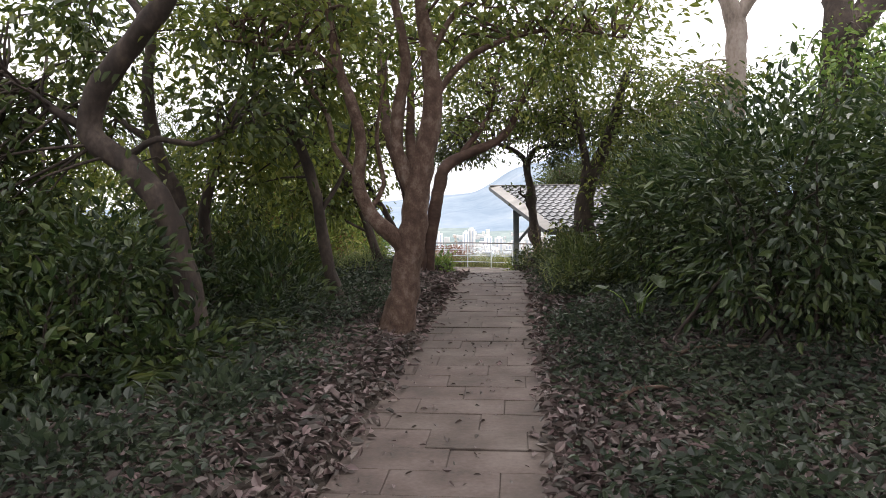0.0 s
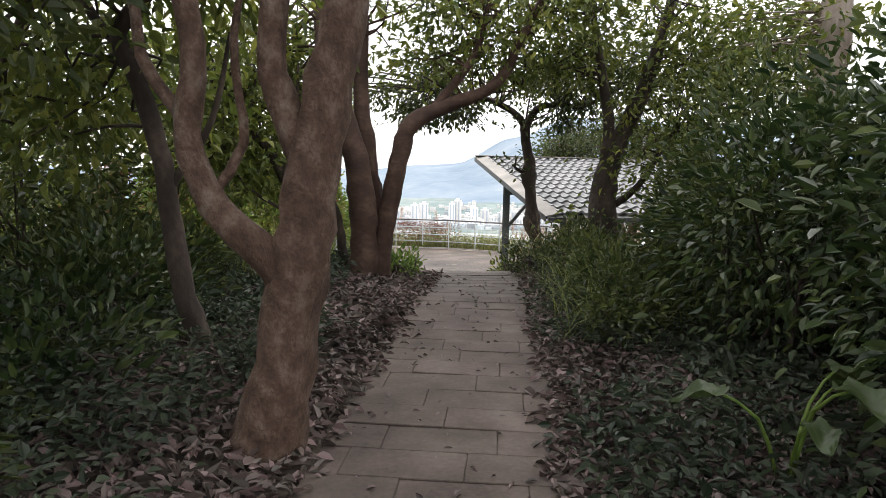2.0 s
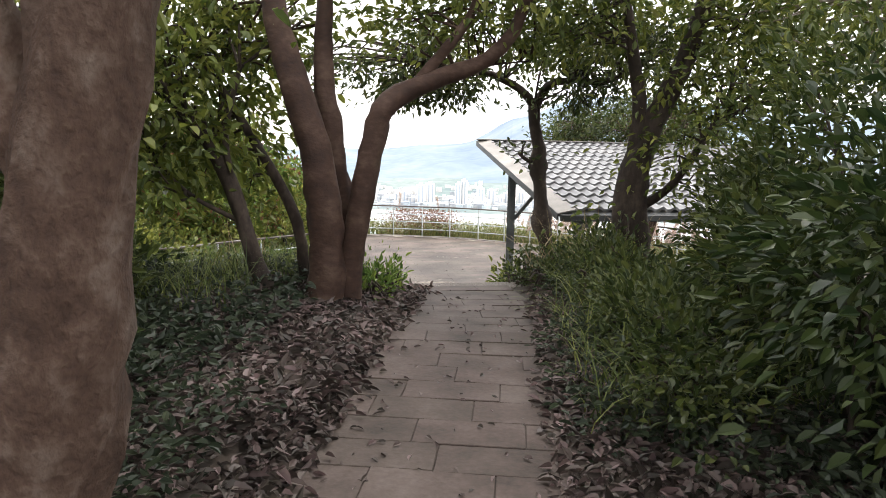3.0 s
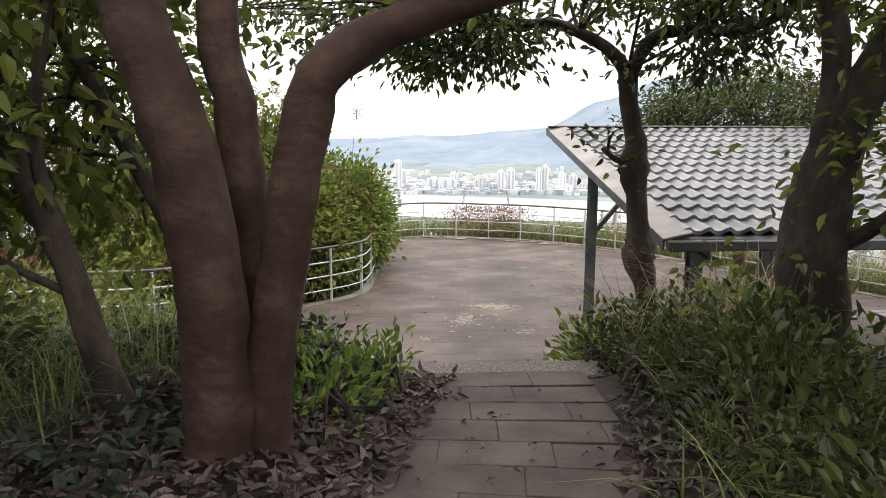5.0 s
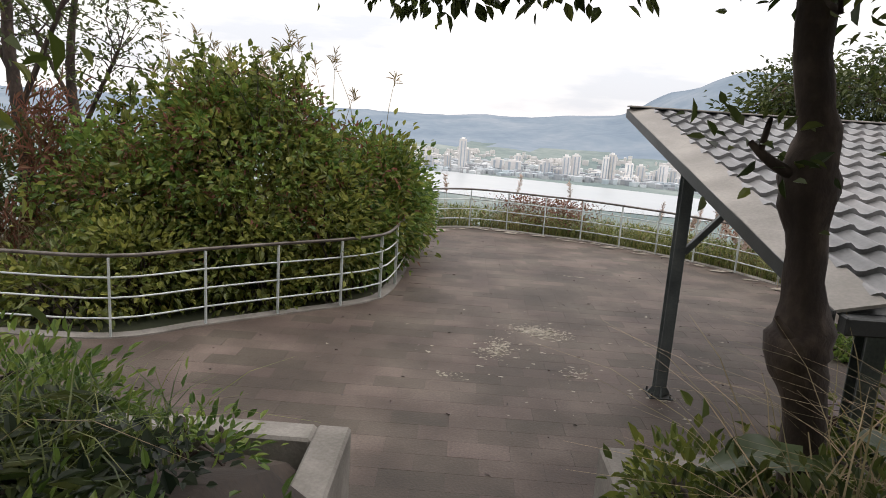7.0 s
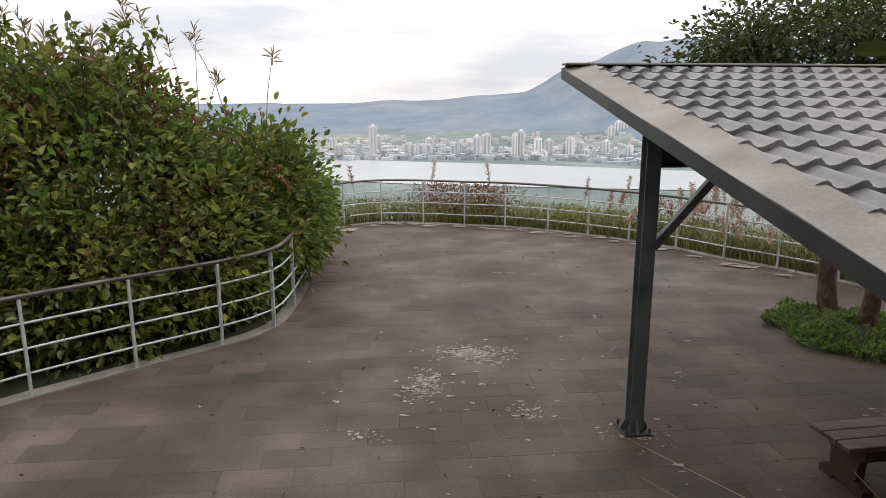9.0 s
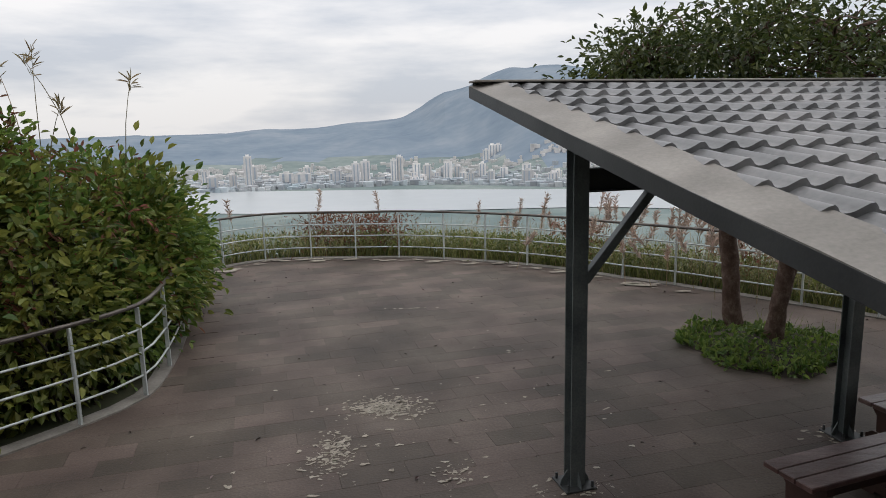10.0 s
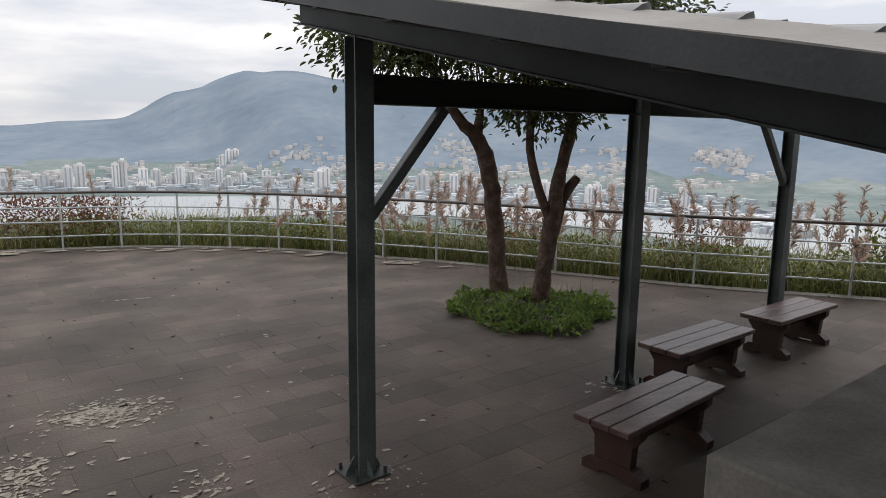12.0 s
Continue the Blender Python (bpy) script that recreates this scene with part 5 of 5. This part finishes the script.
# planting bed round the terrace tree
bed = thing("tree_bed", "low weedy planting bed at the foot of the terrace tree", "planting bed", (4.5, 19.28, 0))
a = np.linspace(0, 2 * np.pi, 28, endpoint=False)
rad = 1.0 + 0.10 * np.sin(3 * a + 1) + 0.06 * np.sin(7 * a)
ring = [(1.05 * r * math.cos(t), 1.0 * r * math.sin(t), 0.004) for r, t in zip(rad, a)] + [(0.6 * math.cos(t), 0.6 * math.sin(t), 0.09) for t in a] + [(0, 0, 0.11)]
mesh_object("soil", ring, [(i, (i + 1) % 28, 28 + (i + 1) % 28, 28 + i) for i in range(28)] + [(28 + i, 28 + (i + 1) % 28, 56) for i in range(28)], M_soil, bed)
t, r = rng.uniform(0, 2 * np.pi, 2600), np.sqrt(rng.uniform(0, 1, 2600))
edge = 1.0 + 0.10 * np.sin(3 * t + 1) + 0.07 * np.sin(7 * t) + 0.05 * np.sin(13 * t)
hump = (1.08 - r) * 0.10 + 0.09 * np.clip(np.sin(5 * r * np.cos(t) + 1) * np.sin(6 * r * np.sin(t)), 0, 1)
pp = np.column_stack([1.08 * r * edge * np.cos(t), 1.02 * r * edge * np.sin(t), 0.03 + rng.uniform(0, 1.0, 2600) * hump])
fast_mesh("weed_mat", *leaf_arrays(pp, rng.normal(size=(2600, 3)) + np.array([0, 0, 0.8]), 0.085, 0.042, rng), M_leafb, bed)
fast_mesh("grass_tuft", *blade_arrays(pp[:400] * np.array([1, 1, 0.3]), 0.28, 0.008, rng, 0.7), M_grass, bed)

# pale worn patches on the terrace
for name, spots in (("worn_patch", [(-0.36, 17.62, 0.46, 0.30, 760)]), ("worn_patch", [(-0.78, 16.6, 0.26, 0.46, 430)]), ("worn_patch", [(0.36, 16.15, 0.2, 0.24, 90)]), ("worn_patch", [(-1.05, 15.4, 0.2, 0.16, 60)]),
                    ("worn_patch", [(1.36, 15.85, 0.42, 0.30, 90)]), ("worn_patch", [(4.0, 16.75, 0.36, 0.2, 60)]), ("worn_patch", [(1.2, 19.3, 0.2, 0.12, 10)]), ("worn_patch", [(0.2, 17.2, 2.6, 2.6, 170)]), ("worn_patch", [(-0.2, 21.6, 0.45, 0.05, 30)])):
    for x, y, sx, sy, n in spots:
        vs, fs = [], []
        for _ in range(n):
            px, py = x + rng.normal() * sx * 0.45, y + rng.normal() * sy * 0.45
            s, k, al = 0.003 + 0.028 * rng.uniform() ** 3, rng.integers(6, 10), 0.28 + rng.normal() * 0.5
            b = len(vs)
            ca, sa, far = math.cos(al), math.sin(al), rng.uniform(1.0, 2.0)
            for j in range(k):
                t = 2 * math.pi * j / k
                rr = s * rng.uniform(0.3, 1.4)
                qx, qy = far * rr * math.cos(t), 0.8 * rr * math.sin(t)
                vs.append((px + qx * ca - qy * sa, py + qx * sa + qy * ca, 0.006 + 0.0008 * (len(fs) % 4)))
            fs.append(tuple(range(b, b + k)))
        tagged(mesh_object(name, vs, fs, M_flake), "pale flaked patch of worn paving", "paving damage", kind="stuff")
vs, fs = [], []
for i in range(60):
    j = rng.integers(0, len(line) // 2)
    px, py = line[j] - nrm[j] * rng.uniform(0.08, 0.45)
    s, al, b = rng.uniform(0.03, 0.14), rng.uniform(0, 6.28), len(vs)
    for k in range(7):
        t = al + 2 * math.pi * k / 7
        rr = s * rng.uniform(0.5, 1.2)
        vs.append((px + 1.8 * rr * math.cos(t), py + 0.7 * rr * math.sin(t), 0.022 + 0.0008 * (i % 5)))
    fs.append(tuple(range(b, b + 7)))
tagged(mesh_object("rim_patches", vs, fs, M_flake), "pale crumbling screed along the terrace rim", "paving damage", kind="stuff")

# ---- the city across the river ----
rng = np.random.default_rng(21)


def tower(x, y, w, d, h, turn):
    g = float(ground_z(x, y))
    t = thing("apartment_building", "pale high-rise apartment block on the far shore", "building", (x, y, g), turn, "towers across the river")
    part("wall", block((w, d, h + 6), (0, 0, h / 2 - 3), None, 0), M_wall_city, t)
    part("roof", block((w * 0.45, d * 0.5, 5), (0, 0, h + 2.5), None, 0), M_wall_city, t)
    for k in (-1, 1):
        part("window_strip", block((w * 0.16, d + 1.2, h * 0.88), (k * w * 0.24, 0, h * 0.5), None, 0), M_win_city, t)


bear_h = [(-16.3, 1960, 92, 20), (-13.3, 2050, 34, 40), (-12.0, 2000, 36, 46), (-9.4, 2060, 30, 30), (-7.6, 1990, 62, 22), (-6.8, 2010, 66, 24), (-4.4, 1960, 70, 18), (-3.9, 1970, 78, 18), (-2.5, 1960, 58, 20), (-1.6, 2010, 50, 24)]
for b, r, h, w in bear_h:
    tower(r * math.sin(radians(b)), r * math.cos(radians(b)), w, 16, h, -b + rng.uniform(-15, 15))
for i in range(62):
    b = rng.uniform(-20, 42)
    r = rng.uniform(1900, 2150) - 12 * max(b, 0)
    tower(r * math.sin(radians(b)), r * math.cos(radians(b)), rng.uniform(15, 30), 16, 18 + 46 * rng.uniform() ** 2.2, -b + rng.uniform(-30, 30))
for b, r, h in ((3.4, 2650, 40), (3.9, 2680, 46), (4.4, 2700, 34)):
    tower(r * math.sin(radians(b)), r * math.cos(radians(b)), 26, 18, h, rng.uniform(-20, 20))
vs, qs = [], []
hubs = [(rng.uniform(-28, 50), rng.uniform(2150, 2700)) for _ in range(70)]
for i in range(3200):
    b = rng.uniform(-30, 50)
    r = 1900 + rng.exponential(130) - 14 * max(b, 0) if i % 5 else rng.uniform(1950, 2400) - 12 * max(b, 0)
    if i >= 2300:
        b, r = hubs[i % 70]
        b, r = b + rng.normal() * 0.9, r + rng.normal() * 45
    x, y = r * math.sin(radians(b)), r * math.cos(radians(b))
    w, d, h = rng.uniform(8, 26), rng.uniform(8, 22), rng.uniform(5, 15)
    g = float(ground_z(x, y))
    o = len(vs)
    for z in (g - 4, g + h):
        vs += [(x - w / 2, y - d / 2, z), (x + w / 2, y - d / 2, z), (x + w / 2, y + d / 2, z), (x - w / 2, y + d / 2, z)]
    qs += [(o + 4, o + 5, o + 6, o + 7), (o, o + 1, o + 5, o + 4), (o + 1, o + 2, o + 6, o + 5), (o + 2, o + 3, o + 7, o + 6), (o + 3, o, o + 4, o + 7)]
stuff("city_blocks", "low-rise city across the river, coloured for haze", "buildings", (np.array(vs[:8 * 2300]), np.array(qs[:5 * 2300])), M_low_city_haze)
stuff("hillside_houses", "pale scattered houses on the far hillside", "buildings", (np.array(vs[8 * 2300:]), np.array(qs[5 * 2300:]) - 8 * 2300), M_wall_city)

# ---- path pavers and terrace slabs ----
path = thing("path", "straight path of worn brown-grey pavers through the trees", "path", kind="structure")
ys = np.linspace(-7.5, 9.75, 36)
bedv = [(x + float(path_x(y)), y, float(path_z(y)) - 0.011) for y in ys for x in (0.34, 1.62)]
mesh_object("bedding", bedv, [(2 * i, 2 * i + 1, 2 * i + 3, 2 * i + 2) for i in range(len(ys) - 1)], M_joint, path)


def paver_mesh(name, w, d, mat, thick=0.03, edge=0.004):
    bm = block((w, d, thick), (0, 0, -thick / 2), None, edge)
    me = bpy.data.meshes.new(name)
    bm.to_mesh(me)
    bm.free()
    me.materials.append(mat)
    return me


rng = np.random.default_rng(3)
widths = {}
y = -2.2
rowi = 0
while y < 9.93:
    xs = [0.335]
    cut = [0.30, 0.60, 0.45, 0.15][rowi % 4]
    xs += [0.335 + cut + k * 0.60 for k in range(3) if cut + k * 0.60 < 1.27] + [1.655]
    for a, b in zip(xs, xs[1:]):
        key = round(b - a - 0.003, 3)
        if key < 0.08:
            continue
        if key not in widths:
            widths[key] = paver_mesh("paver", key, 0.295, M_paver)
        ob = new("paver", widths[key])
        ob.parent = path
        slope = math.degrees(math.atan2(float(path_z(y + 0.15) - path_z(y - 0.15)), 0.3))
        head = float(np.interp(y, [6.5, 8.2, 9.8], [0.0, 7.0, 16.0]))
        off = (a + b) / 2 - 0.995
        ob.matrix_local = pose(0.995 + float(path_x(y)) + off * math.cos(radians(head)), y + off * math.sin(radians(head)), float(path_z(y)) + rng.normal() * 0.0025,
                               slope + rng.normal() * 0.35, rng.normal() * 0.35, head + rng.normal() * 0.35)
    y += 0.30
    rowi += 1

slab_me = paver_mesh("slab", 0.5985, 0.2985, M_plaza, 0.03, 0.0015)
rest_v, rest_q, near_slabs = [], [], []
unit_v = np.array([(sx * 0.29925, sy * 0.14925, z) for z in (-0.02, 0.0) for sx, sy in ((-1, -1), (1, -1), (1, 1), (-1, 1))])
unit_q = np.array([(4, 5, 6, 7), (0, 1, 5, 4), (1, 2, 6, 5), (2, 3, 7, 6), (3, 0, 4, 7)])
for j in range(0, 62):
    for i in range(-30, 30):
        u, w = i * 0.6 + (0.3 if j % 2 else 0.0), 12.05 + j * 0.3
        x, y, _ = at_uw(u, w)
        cs = [at_uw(u + a, w + b) for a in (-0.3, 0.3) for b in (-0.15, 0.15)]
        if not inside(np.array([c[0] for c in cs]), np.array([c[1] for c in cs])).all():
            continue
        near_slabs.append((math.hypot(x - 0.3, y - 15.5), x, y))
near_slabs.sort()
for n, (_, x, y) in enumerate(near_slabs):
    dz = rng.normal() * 0.0004
    if n < 290:
        ob = new("slab", slab_me)
        ob.parent = pavement
        ob.matrix_local = pose(x, y, dz, rng.normal() * 0.03, rng.normal() * 0.03, ANG)
    else:
        c, s = math.cos(radians(ANG)), math.sin(radians(ANG))
        v = unit_v @ np.array([[c, s, 0], [-s, c, 0], [0, 0, 1]]) + np.array([x, y, dz])
        rest_q.append(unit_q + 8 * len(rest_v))
        rest_v.append(v)
field = fast_mesh("slab_field", np.vstack(rest_v), np.vstack(rest_q), M_plaza2, pavement)
tagged(field, kind="stuff")
